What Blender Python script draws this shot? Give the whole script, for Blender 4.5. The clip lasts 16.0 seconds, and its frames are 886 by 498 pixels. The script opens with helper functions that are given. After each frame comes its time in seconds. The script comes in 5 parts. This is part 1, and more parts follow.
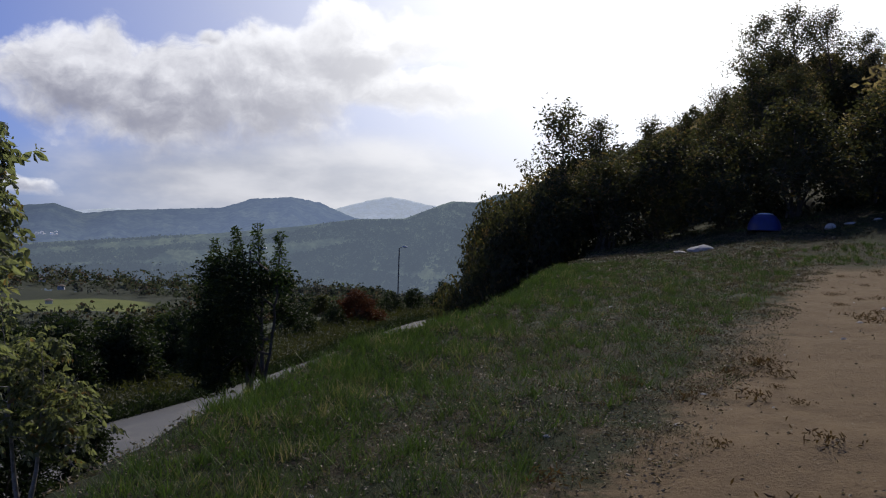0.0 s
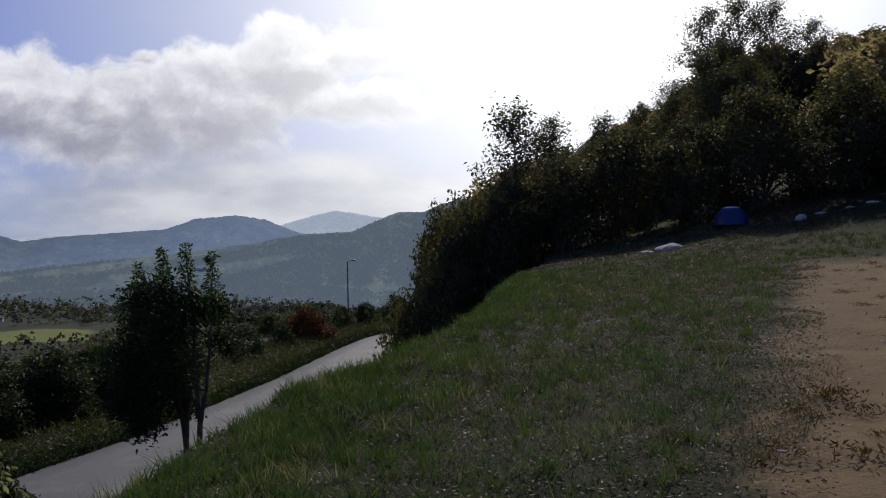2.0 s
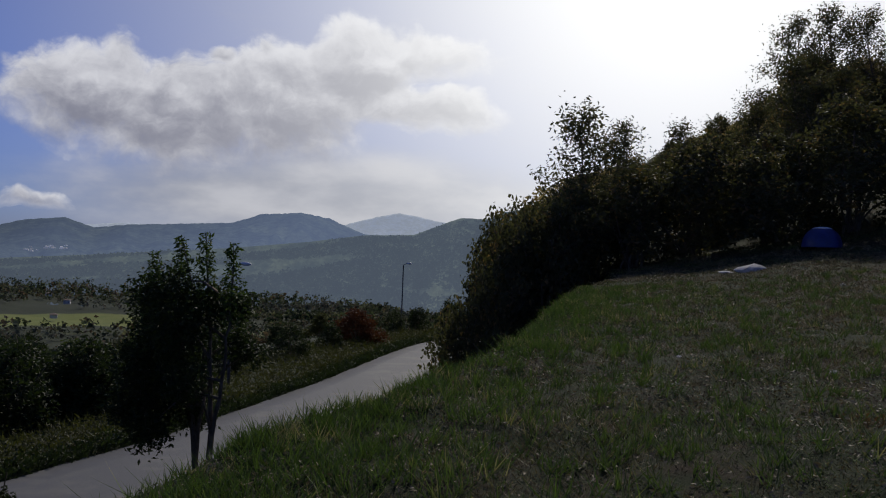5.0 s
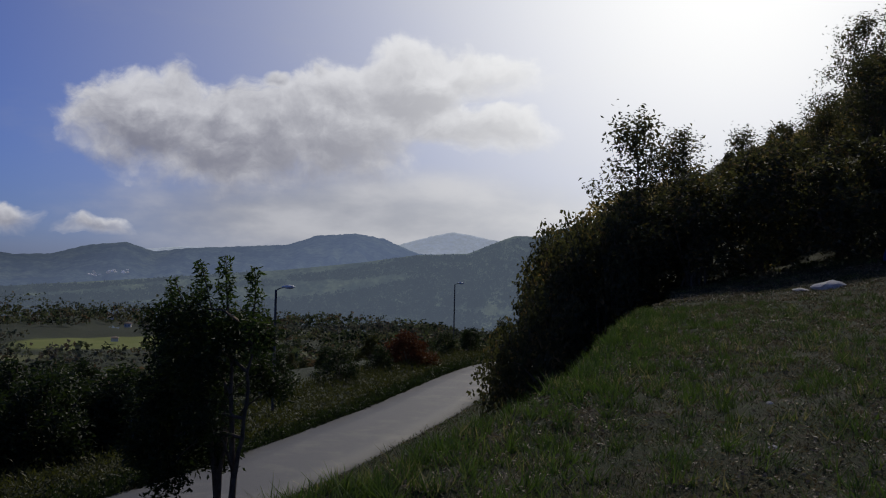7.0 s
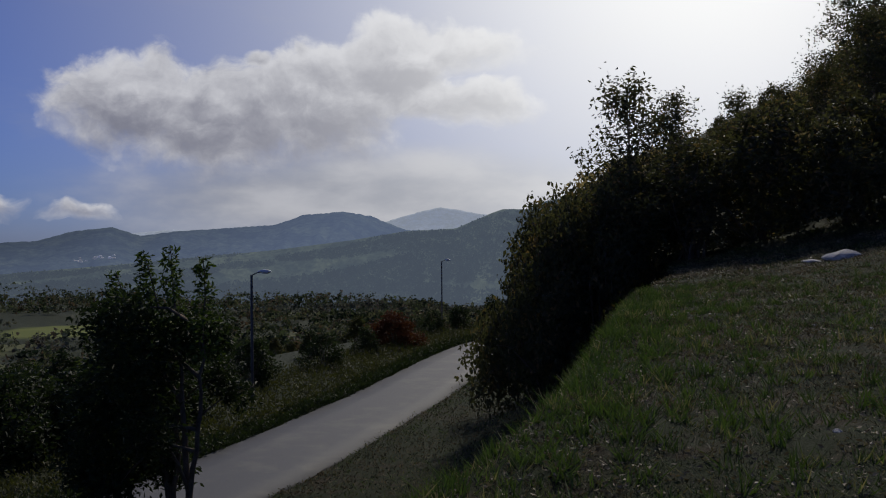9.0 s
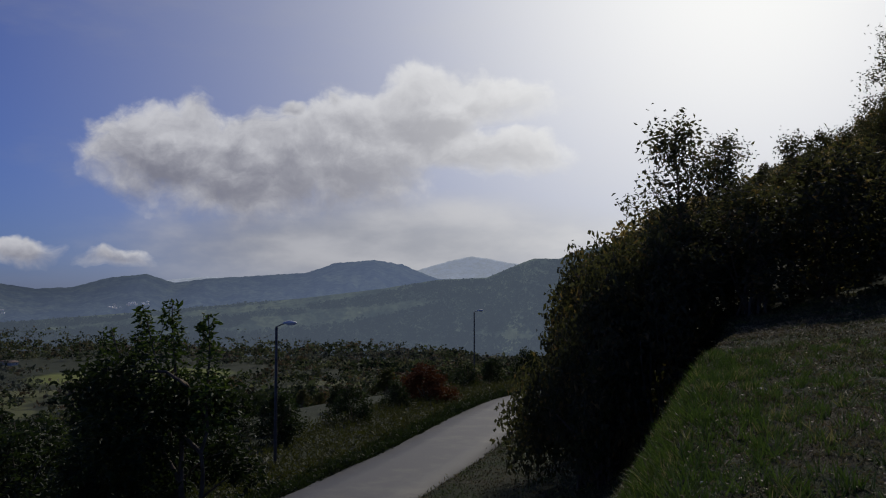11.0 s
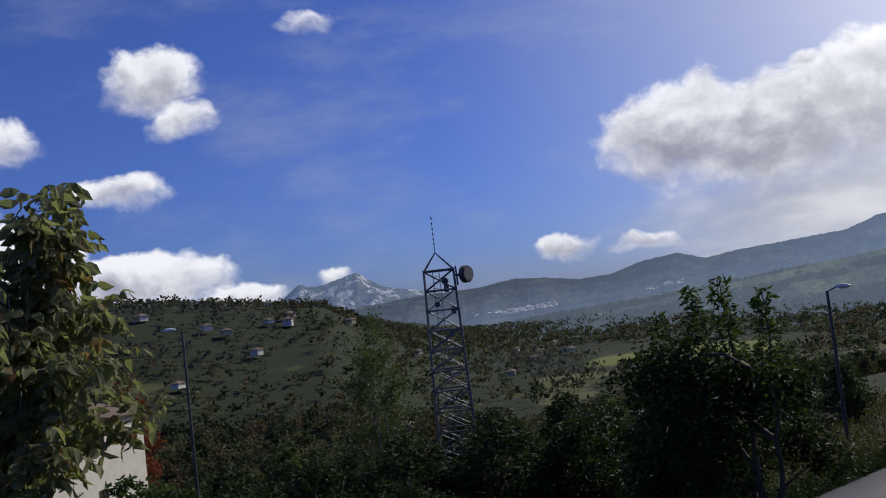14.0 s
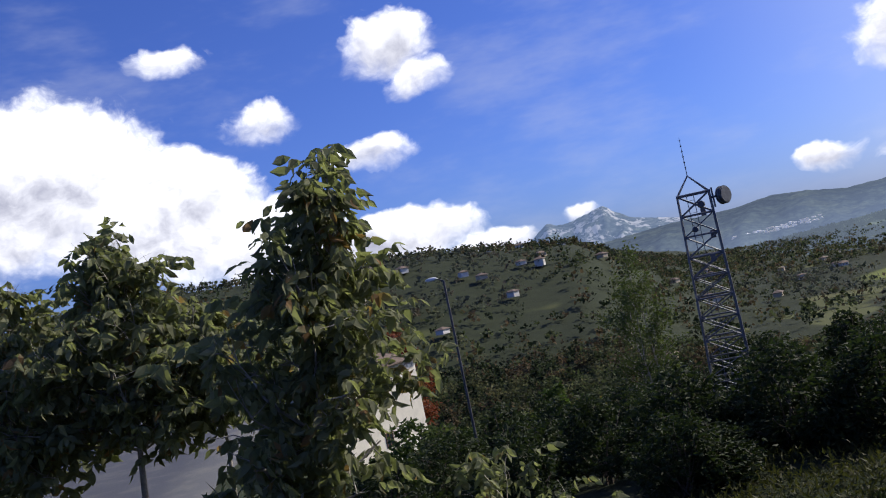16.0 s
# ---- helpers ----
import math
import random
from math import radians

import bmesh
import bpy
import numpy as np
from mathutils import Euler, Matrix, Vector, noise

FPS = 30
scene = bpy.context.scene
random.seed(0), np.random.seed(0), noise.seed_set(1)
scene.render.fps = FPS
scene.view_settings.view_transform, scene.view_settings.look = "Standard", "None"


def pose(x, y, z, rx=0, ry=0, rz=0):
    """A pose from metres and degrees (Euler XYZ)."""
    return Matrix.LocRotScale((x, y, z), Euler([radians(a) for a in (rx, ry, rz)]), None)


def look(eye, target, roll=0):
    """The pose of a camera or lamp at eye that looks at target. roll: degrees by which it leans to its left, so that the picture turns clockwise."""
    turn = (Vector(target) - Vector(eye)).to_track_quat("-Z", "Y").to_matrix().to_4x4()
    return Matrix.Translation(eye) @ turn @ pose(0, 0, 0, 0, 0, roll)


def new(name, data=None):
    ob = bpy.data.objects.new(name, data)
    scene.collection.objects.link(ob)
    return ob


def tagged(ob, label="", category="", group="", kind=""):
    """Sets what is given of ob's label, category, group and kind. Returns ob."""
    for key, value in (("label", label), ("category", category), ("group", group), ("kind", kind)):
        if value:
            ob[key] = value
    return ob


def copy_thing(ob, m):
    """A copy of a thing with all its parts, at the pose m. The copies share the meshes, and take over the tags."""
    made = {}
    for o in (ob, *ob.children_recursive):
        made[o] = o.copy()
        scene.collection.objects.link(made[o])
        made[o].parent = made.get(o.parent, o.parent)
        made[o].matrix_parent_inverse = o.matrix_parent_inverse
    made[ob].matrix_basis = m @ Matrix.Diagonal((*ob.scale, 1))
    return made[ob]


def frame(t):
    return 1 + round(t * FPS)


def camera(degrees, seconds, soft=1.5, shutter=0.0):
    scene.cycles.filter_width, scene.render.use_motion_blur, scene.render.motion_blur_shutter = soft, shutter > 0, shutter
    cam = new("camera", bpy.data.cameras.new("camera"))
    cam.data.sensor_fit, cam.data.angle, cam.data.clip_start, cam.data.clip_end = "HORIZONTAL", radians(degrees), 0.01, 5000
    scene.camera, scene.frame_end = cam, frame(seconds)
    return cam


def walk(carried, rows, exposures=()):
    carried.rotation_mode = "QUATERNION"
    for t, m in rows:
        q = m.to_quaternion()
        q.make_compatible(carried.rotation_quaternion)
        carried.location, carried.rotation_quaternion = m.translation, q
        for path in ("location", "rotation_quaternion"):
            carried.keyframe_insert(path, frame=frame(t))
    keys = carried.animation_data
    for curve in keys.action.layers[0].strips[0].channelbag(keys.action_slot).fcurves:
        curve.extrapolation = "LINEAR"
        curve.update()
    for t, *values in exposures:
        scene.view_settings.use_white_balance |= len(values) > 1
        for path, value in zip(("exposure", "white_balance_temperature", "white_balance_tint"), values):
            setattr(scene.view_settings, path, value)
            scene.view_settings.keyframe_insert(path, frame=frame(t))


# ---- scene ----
cam = camera(51.90, 16.0, soft=1.1)
PATH = [
    (0.0, pose(-0.000, -0.000, 1.650, 89.551, -1.771, 0.022)),
    (0.5, pose(-0.078, 0.806, 1.663, 89.777, -1.225, -1.844)),
    (1.0, pose(-0.082, 1.406, 1.701, 90.025, 1.166, 1.238)),
    (1.5, pose(-0.052, 2.144, 1.692, 89.519, 2.731, -0.288)),
    (2.0, pose(-0.118, 2.998, 1.673, 90.198, 1.044, -3.235)),
    (2.5, pose(-0.159, 3.485, 1.685, 90.036, -0.149, -0.083)),
    (3.0, pose(-0.073, 4.099, 1.729, 89.365, -1.648, 1.072)),
    (5.5, pose(0.402, 6.842, 1.631, 90.730, -2.207, 0.591)),
    (6.0, pose(0.501, 7.421, 1.657, 90.543, -0.266, 3.208)),
    (6.5, pose(0.647, 7.986, 1.752, 90.789, 0.347, 6.344)),
    (7.0, pose(0.600, 8.653, 1.733, 91.661, -1.335, 4.038)),
    (7.5, pose(0.461, 9.287, 1.766, 92.136, -3.053, -0.928)),
    (8.0, pose(0.601, 9.964, 1.793, 90.631, -0.004, 2.815)),
    (8.5, pose(0.716, 10.597, 1.868, 89.998, 0.474, 3.061)),
    (11.0, pose(0.342, 13.874, 2.085, 93.189, 0.029, 5.258)),
    (11.5, pose(0.229, 14.415, 2.131, 94.458, -0.889, 5.428)),
    (12.0, pose(0.149, 14.868, 2.151, 95.211, 0.350, 14.288)),
    (12.5, pose(-0.060, 15.030, 2.141, 93.932, 5.866, 25.021)),
    (13.0, pose(-0.228, 14.935, 2.138, 93.729, 8.736, 34.049)),
    (13.5, pose(-0.291, 14.870, 2.136, 93.717, 6.925, 36.070)),
    (14.0, pose(-0.291, 14.903, 2.141, 93.545, 6.602, 38.008)),
    (14.5, pose(-0.288, 14.955, 2.150, 93.168, 6.966, 41.035)),
    (15.0, pose(-0.341, 15.002, 2.156, 92.876, 7.100, 43.514)),
    (15.5, pose(-0.560, 15.095, 2.179, 92.303, 8.871, 48.290)),
    (16.0, pose(-0.773, 15.038, 2.165, 92.159, 11.768, 53.902)),
]
walk(cam, PATH, [(0.0, 0.06), (3.0, -0.06), (5.5, -0.4), (8.5, -0.5), (11.0, -0.6), (12.0, -0.45), (13.0, 0.0), (14.0, 0.1), (15.0, 0.12), (16.0, 0.7)])

# ---------------------------------------------------------------- world and sun
SUN_AZ, SUN_EL = 76.0, 38.0
GLARE_AZ, GLARE_EL = 76.0, 20.0
world = bpy.data.worlds.new("sky")
scene.world = world
world.use_nodes = True
WT = world.node_tree
WT.nodes.clear()


def compass(az, el):
    a, e = radians(az), radians(el)
    return Vector((math.cos(e) * math.cos(a), math.cos(e) * math.sin(a), math.sin(e)))


class Nodes:
    """Short hands for building a node tree."""

    def __init__(self, tree):
        self.t = tree

    def add(self, kind, **settings):
        n = self.t.nodes.new(kind)
        for k, v in settings.items():
            if k == "op":
                n.operation = v
        return n

    def put(self, socket, value):
        if isinstance(value, bpy.types.NodeSocket):
            self.t.links.new(value, socket)
        else:
            socket.default_value = value

    def math(self, op, a, b=0.0, c=0.0, clamp=False):
        n = self.t.nodes.new("ShaderNodeMath")
        n.operation, n.use_clamp = op, clamp
        for s, v in zip(n.inputs, (a, b, c)):
            self.put(s, v)
        return n.outputs[0]

    def vec(self, op, a, b=(0, 0, 0)):
        n = self.t.nodes.new("ShaderNodeVectorMath")
        n.operation = op
        self.put(n.inputs[0], a)
        self.put(n.inputs[1], b)
        return n.outputs["Value"] if op in ("DOT_PRODUCT", "LENGTH", "DISTANCE") else n.outputs[0]

    def scale(self, v, s):
        n = self.t.nodes.new("ShaderNodeVectorMath")
        n.operation = "SCALE"
        self.put(n.inputs[0], v)
        self.put(n.inputs[3], s)
        return n.outputs[0]

    def noise(self, v, scale, detail=4, rough=0.55, colour=False, distort=0.0):
        n = self.t.nodes.new("ShaderNodeTexNoise")
        if v is not None:
            self.put(n.inputs["Vector"], v)
        n.inputs["Scale"].default_value, n.inputs["Detail"].default_value = scale, detail
        n.inputs["Roughness"].default_value, n.inputs["Distortion"].default_value = rough, distort
        return n.outputs[1 if colour else 0]

    def voronoi(self, v, scale):
        n = self.t.nodes.new("ShaderNodeTexVoronoi")
        if v is not None:
            self.put(n.inputs["Vector"], v)
        n.inputs["Scale"].default_value = scale
        return n.outputs[0]

    def ramp(self, f, lo, hi, a=0.0, b=1.0, smooth=True):
        n = self.t.nodes.new("ShaderNodeMapRange")
        n.interpolation_type = "SMOOTHSTEP" if smooth else "LINEAR"
        for s, v in zip(n.inputs, (f, lo, hi, a, b)):
            self.put(s, v)
        return n.outputs[0]

    def mix(self, f, a, b, mode="MIX"):
        n = self.t.nodes.new("ShaderNodeMix")
        n.data_type, n.blend_type = "RGBA", mode
        self.put(n.inputs[0], f)
        for s, v in ((n.inputs[6], a), (n.inputs[7], b)):
            self.put(s, v if isinstance(v, bpy.types.NodeSocket) else (*v[:3], 1))
        return n.outputs[2]


# clouds: azimuth, elevation, half width, half height (degrees), weight
CLOUDS = [
    (112.0, 8.7, 4.5, 2.7, 1.05), (106.5, 8.2, 5.4, 2.9, 1.1), (100.5, 9.0, 4.8, 3.4, 1.15), (96.5, 11.2, 3.4, 2.7, 1.25),
    (93.5, 12.6, 5.0, 1.6, 0.95), (92.0, 9.2, 4.5, 1.5, 0.95), (144.2, 15.2, 2.9, 1.8, 0.86), (142.9, 12.8, 2.1, 1.2, 0.70), (157.7, 16.6, 2.0, 1.0, 0.66),
    (153.4, 11.8, 2.5, 1.2, 0.66), (147.0, 8.8, 2.9, 1.0, 0.66), (166.5, 10.2, 6.5, 4.2, 1.3), (159.5, 7.2, 5.0, 3.6, 1.3),
    (153.5, 4.8, 4.2, 1.9, 1.25), (146.0, 3.4, 4.8, 1.5, 1.15), (140.5, 2.2, 2.6, 0.8, 0.9), (120.0, 2.7, 1.7, 0.8, 0.9), (115.5, 2.3, 1.8, 0.7, 0.7),
    (134.8, 2.7, 1.1, 0.5, 0.8), (176.0, 10.0, 8.0, 6.0, 1.2), (105.2, 11.3, 0.9, 0.7, 0.8), (101.8, 12.2, 0.9, 0.6, 0.75), (135.2, 18.4, 1.6, 0.6, 0.5),
]
W = Nodes(WT)
coord = WT.nodes.new("ShaderNodeTexCoord").outputs["Generated"]
sky = WT.nodes.new("ShaderNodeTexSky")
sky.sky_type, sky.sun_disc = "NISHITA", False
sky.sun_elevation, sky.sun_rotation = radians(SUN_EL), radians(90 - SUN_AZ)
sky.altitude, sky.air_density, sky.dust_density, sky.ozone_density = 500, 1.0, 1.2, 2.0
def billow(v, scale, detail, rough):
    """Rounded heaps: high in the middle of each cell, creased between cells."""
    n = WT.nodes.new("ShaderNodeTexVoronoi")
    n.feature, n.normalize = "SMOOTH_F1", True
    W.put(n.inputs["Vector"], v)
    n.inputs["Scale"].default_value, n.inputs["Detail"].default_value = scale, detail
    n.inputs["Roughness"].default_value, n.inputs["Smoothness"].default_value = rough, 0.35
    return W.math("SUBTRACT", 1.0, n.outputs["Distance"])


warp = W.noise(coord, 11.0, 4, 0.55, colour=True)
bent = W.vec("ADD", coord, W.scale(W.vec("SUBTRACT", warp, (0.5, 0.5, 0.5)), 0.06))
cover = None
base = None
for az, el, aw, eh, weight in CLOUDS:
    c = compass(az, el)
    e1 = Vector((0, 0, 1)).cross(c).normalized()
    e2 = c.cross(e1)
    u = W.math("MULTIPLY", W.vec("DOT_PRODUCT", bent, e1), 57.3 / aw)
    v = W.math("MULTIPLY", W.vec("DOT_PRODUCT", bent, e2), 57.3 / eh)
    r = W.math("ADD", W.math("MULTIPLY", u, u), W.math("MULTIPLY", v, v))
    front = W.math("MULTIPLY", W.math("SUBTRACT", 1.0, W.vec("DOT_PRODUCT", bent, c)), 3.0)
    d = W.math("MULTIPLY", W.math("SUBTRACT", 1.0, W.math("ADD", W.math("MULTIPLY", r, 0.55), front)), weight)
    low = W.math("ADD", W.math("MULTIPLY", v, 0.42), 0.5, clamp=True)
    cover = d if cover is None else W.math("SMOOTH_MAX", cover, d, 0.15)
    base = W.math("MULTIPLY", d, low) if base is None else W.math("SMOOTH_MAX", base, W.math("MULTIPLY", d, low), 0.10)
flat = W.vec("MULTIPLY", bent, (1, 1, 1.35))
heap = billow(flat, 17.0, 5.0, 0.60)
heap_lit = billow(W.vec("ADD", flat, compass(SUN_AZ + 8, 55) * 0.022), 17.0, 5.0, 0.60)
soft = W.noise(W.vec("MULTIPLY", coord, (1, 1, 2.6)), 7.0, 5, 0.55)
wisps = W.noise(W.vec("MULTIPLY", coord, (1, 1, 3.0)), 5.0, 5, 0.6)
amount = W.math("ADD", cover, W.math("ADD", W.math("MULTIPLY", W.math("SUBTRACT", heap, 0.62), 1.7), W.math("MULTIPLY", W.math("SUBTRACT", soft, 0.5), 0.55)))
# flat soft undersides, crisp heaped tops
upper = W.ramp(W.math("DIVIDE", base, W.math("MAXIMUM", cover, 0.08)), 0.30, 0.72)
thick = W.ramp(amount, W.math("ADD", W.math("MULTIPLY", upper, 0.14), 0.18), W.math("SUBTRACT", 1.05, W.math("MULTIPLY", upper, 0.30)))
core = W.ramp(amount, 0.5, 1.2)
to_sun = W.vec("DOT_PRODUCT", coord, compass(GLARE_AZ, GLARE_EL))
away = W.ramp(to_sun, 0.70, 0.25)
lit = W.math("MULTIPLY", W.math("SUBTRACT", heap, heap_lit), 1.5)
lit = W.math("ADD", lit, W.math("ADD", W.math("MULTIPLY", upper, 0.34), W.math("MULTIPLY", W.math("SUBTRACT", soft, 0.5), 0.9)))
lit = W.math("ADD", lit, W.math("SUBTRACT", 0.46, W.math("MULTIPLY", core, 0.26)))
lit = W.math("ADD", lit, W.math("MULTIPLY", away, 0.22))
cloud = W.mix(W.ramp(lit, 0.0, 1.0), (0.29, 0.30, 0.39), (0.92, 0.93, 1.0))
blue = WT.nodes.new("ShaderNodeVectorMath")
blue.operation = "SCALE"
WT.links.new(sky.outputs[0], blue.inputs[0])
blue.inputs[3].default_value = 0.057
tinted = W.mix(1.0, blue.outputs[0], (0.50, 0.70, 1.55), "MULTIPLY")
thin = W.math("MULTIPLY", W.ramp(wisps, 0.45, 0.8), 0.30)
hazy = W.mix(thin, tinted, (0.40, 0.43, 0.55))
hazy = W.mix(W.ramp(to_sun, 0.62, 0.97, 0.0, 0.60), hazy, (0.46, 0.49, 0.60))
# a soft grey veil hangs under the heaps, towards the mountains
band_el = W.math("MULTIPLY", W.math("SUBTRACT", W.vec("DOT_PRODUCT", coord, (0, 0, 1)), 0.062), 17.0)
band_az = W.math("MULTIPLY", W.vec("DOT_PRODUCT", coord, compass(8, 0)), 3.0)
veil = W.math("SUBTRACT", 1.15, W.math("ADD", W.math("MULTIPLY", band_el, band_el), W.math("MULTIPLY", band_az, band_az)))
veil = W.math("MULTIPLY", W.ramp(W.math("ADD", veil, W.math("MULTIPLY", W.math("SUBTRACT", soft, 0.5), 1.2)), 0.0, 1.1), W.ramp(W.vec("DOT_PRODUCT", coord, (0, 1, 0)), 0.1, 0.5, 0.0, 0.85))
veil_grey = W.mix(W.ramp(soft, 0.3, 0.7), (0.34, 0.36, 0.43), (0.70, 0.70, 0.74))
clouded = W.mix(thick, W.mix(veil, hazy, veil_grey), cloud)
glare = W.math("MULTIPLY", W.math("POWER", W.math("MAXIMUM", to_sun, 0.0), 16.0), 1.0)
bright = W.mix(glare, clouded, (1.6, 1.6, 1.58))
back = WT.nodes.new("ShaderNodeBackground")
WT.links.new(bright, back.inputs[0])
back.inputs[1].default_value = 0.9
WT.links.new(back.outputs[0], WT.nodes.new("ShaderNodeOutputWorld").inputs[0])

sun = new("sun", bpy.data.lights.new("sun", "SUN"))
sun.data.energy, sun.data.angle, sun.data.color = 2.6, radians(2.0), (1.0, 0.93, 0.82)
sun.matrix_world = look(compass(SUN_AZ, SUN_EL) * 100, (0, 0, 0))


# ---------------------------------------------------------------- materials
def material(name):
    m = bpy.data.materials.new(name)
    m.use_nodes = True
    t = m.node_tree
    b = t.nodes["Principled BSDF"]
    return m, Nodes(t), b


def place(n):
    return n.t.nodes.new("ShaderNodeTexCoord").outputs["Object"]


def bump(n, b, height, strength, distance):
    k = n.t.nodes.new("ShaderNodeBump")
    k.inputs["Strength"].default_value, k.inputs["Distance"].default_value = strength, distance
    n.put(k.inputs["Height"], height)
    n.put(b.inputs["Normal"], k.outputs[0])


def plain(name, colour, rough=0.7, metal=0.0, vary=0.25, scale=6.0, relief=0.3):
    m, n, b = material(name)
    p = place(n)
    f = n.noise(p, scale, 6, 0.6)
    g = n.noise(p, scale * 9, 3, 0.6)
    k = n.math("MULTIPLY", n.ramp(f, 0.3, 0.7, 1 - vary, 1 + vary), n.ramp(g, 0.3, 0.7, 1 - vary * 0.5, 1 + vary * 0.5))
    n.put(b.inputs["Base Color"], n.scale(colour, k))
    n.put(b.inputs["Roughness"], n.ramp(f, 0.2, 0.8, max(rough - 0.1, 0.02), min(rough + 0.1, 1)))
    b.inputs["Metallic"].default_value = metal
    bump(n, b, g, relief, 0.01)
    return m


def foliage(name, dark, light, other=None, share=0.0, through_light=0.35):
    """Leaves: each its own shade; a share of them in another colour."""
    m, n, b = material(name)
    isle = n.t.nodes.new("ShaderNodeNewGeometry").outputs["Random Per Island"]
    p = place(n)
    broad = n.noise(p, 0.9, 3, 0.5)
    c = n.mix(n.math("ADD", n.math("MULTIPLY", isle, 0.65), n.math("MULTIPLY", broad, 0.35)), dark, light)
    if other:
        spot = n.math("MULTIPLY", n.ramp(n.noise(p, 1.3, 2, 0.5), 0.52, 0.62), n.ramp(n.math("FRACT", n.math("MULTIPLY", isle, 7.31)), 1 - share, 1 - share + 0.05))
        c = n.mix(spot, c, other)
    n.put(b.inputs["Base Color"], c)
    b.inputs["Roughness"].default_value = 0.62
    b.inputs["Specular IOR Level"].default_value = 0.22
    back = n.t.nodes.new("ShaderNodeBsdfTranslucent")
    n.put(back.inputs[0], n.mix(1.0, c, (1.05, 1.15, 0.68), "MULTIPLY"))
    blend = n.t.nodes.new("ShaderNodeMixShader")
    blend.inputs[0].default_value = through_light
    n.t.links.new(b.outputs[0], blend.inputs[1])
    n.t.links.new(back.outputs[0], blend.inputs[2])
    n.t.links.new(blend.outputs[0], n.t.nodes["Material Output"].inputs[0])
    return m


def ground_material():
    m, n, b = material("ground")
    p = place(n)
    big, mid, fine = n.noise(p, 0.22, 5, 0.6), n.noise(p, 1.7, 6, 0.65), n.noise(p, 22, 5, 0.7)
    hair = n.noise(p, 75, 4, 0.75)
    green = n.mix(hair, (0.005, 0.009, 0.003), (0.030, 0.042, 0.011))
    dry = n.mix(hair, (0.012, 0.009, 0.005), (0.070, 0.050, 0.027))
    turf = n.mix(n.ramp(n.math("ADD", n.math("MULTIPLY", mid, 0.6), n.math("MULTIPLY", big, 0.4)), 0.47, 0.62), green, dry)
    soil = n.mix(n.noise(p, 3.2, 7, 0.7), (0.085, 0.055, 0.028), (0.24, 0.165, 0.085))
    soil = n.mix(n.ramp(fine, 0.64, 0.75), soil, (0.38, 0.33, 0.25))
    xyz = n.t.nodes.new("ShaderNodeSeparateXYZ")
    n.put(xyz.inputs[0], p)
    # the dirt track: a band that runs past the start and bends away
    edge = n.math("ADD", n.math("MULTIPLY", n.math("SUBTRACT", mid, 0.5), 2.6), n.math("MULTIPLY", n.math("SUBTRACT", fine, 0.5), 0.9))
    y = xyz.outputs[1]
    line = n.math("SUBTRACT", n.math("MULTIPLY", y, 0.475), 2.2)
    off = n.math("ADD", n.math("SUBTRACT", xyz.outputs[0], line), edge)
    far_end = n.ramp(y, 27.0, 31.0, 1.0, 0.0)
    near_band = n.math("MULTIPLY", n.ramp(off, -0.3, 0.7), n.ramp(off, 5.2, 6.6, 1.0, 0.0))
    track = n.math("MULTIPLY", near_band, far_end)
    gravel = n.mix(fine, (0.07, 0.066, 0.064), (0.23, 0.22, 0.21))
    soil = n.mix(n.math("MULTIPLY", n.ramp(off, 3.0, 4.2), 0.75), soil, gravel)
    worn = n.math("MULTIPLY", n.ramp(fine, 0.35, 0.6), track)
    c = n.mix(track, turf, soil)
    # woods and fields of the valley
    wood = n.mix(n.noise(p, 0.12, 6, 0.75), (0.012, 0.018, 0.010), (0.050, 0.060, 0.029))
    field = n.mix(n.noise(p, 0.012, 2, 0.4), (0.075, 0.095, 0.032), (0.13, 0.125, 0.055))
    patch = n.ramp(n.noise(p, 0.008, 3, 0.5), 0.60, 0.63)
    patch = n.math("MULTIPLY", patch, n.ramp(n.vec("LENGTH", p), 180, 320))
    valley = n.mix(patch, wood, field)
    meadow = n.ramp(n.vec("DISTANCE", n.vec("ADD", p, n.scale(n.noise(p, 0.02, 3, colour=True), 40.0)), (-205, 545, -20)), 52, 66, 1.0, 0.0)
    valley = n.mix(meadow, valley, n.mix(n.noise(p, 0.05, 5, 0.6), (0.085, 0.12, 0.025), (0.20, 0.21, 0.055)))
    away = n.ramp(n.math("SUBTRACT", n.vec("LENGTH", p), n.math("MULTIPLY", xyz.outputs[0], 0.8)), 48, 80)
    c = n.mix(away, c, valley)
    n.put(b.inputs["Base Color"], c)
    b.inputs["Roughness"].default_value = 0.95
    b.inputs["Specular IOR Level"].default_value = 0.15
    bump(n, b, n.math("ADD", fine, n.math("MULTIPLY", mid, 2.0)), 0.7, 0.04)
    return m


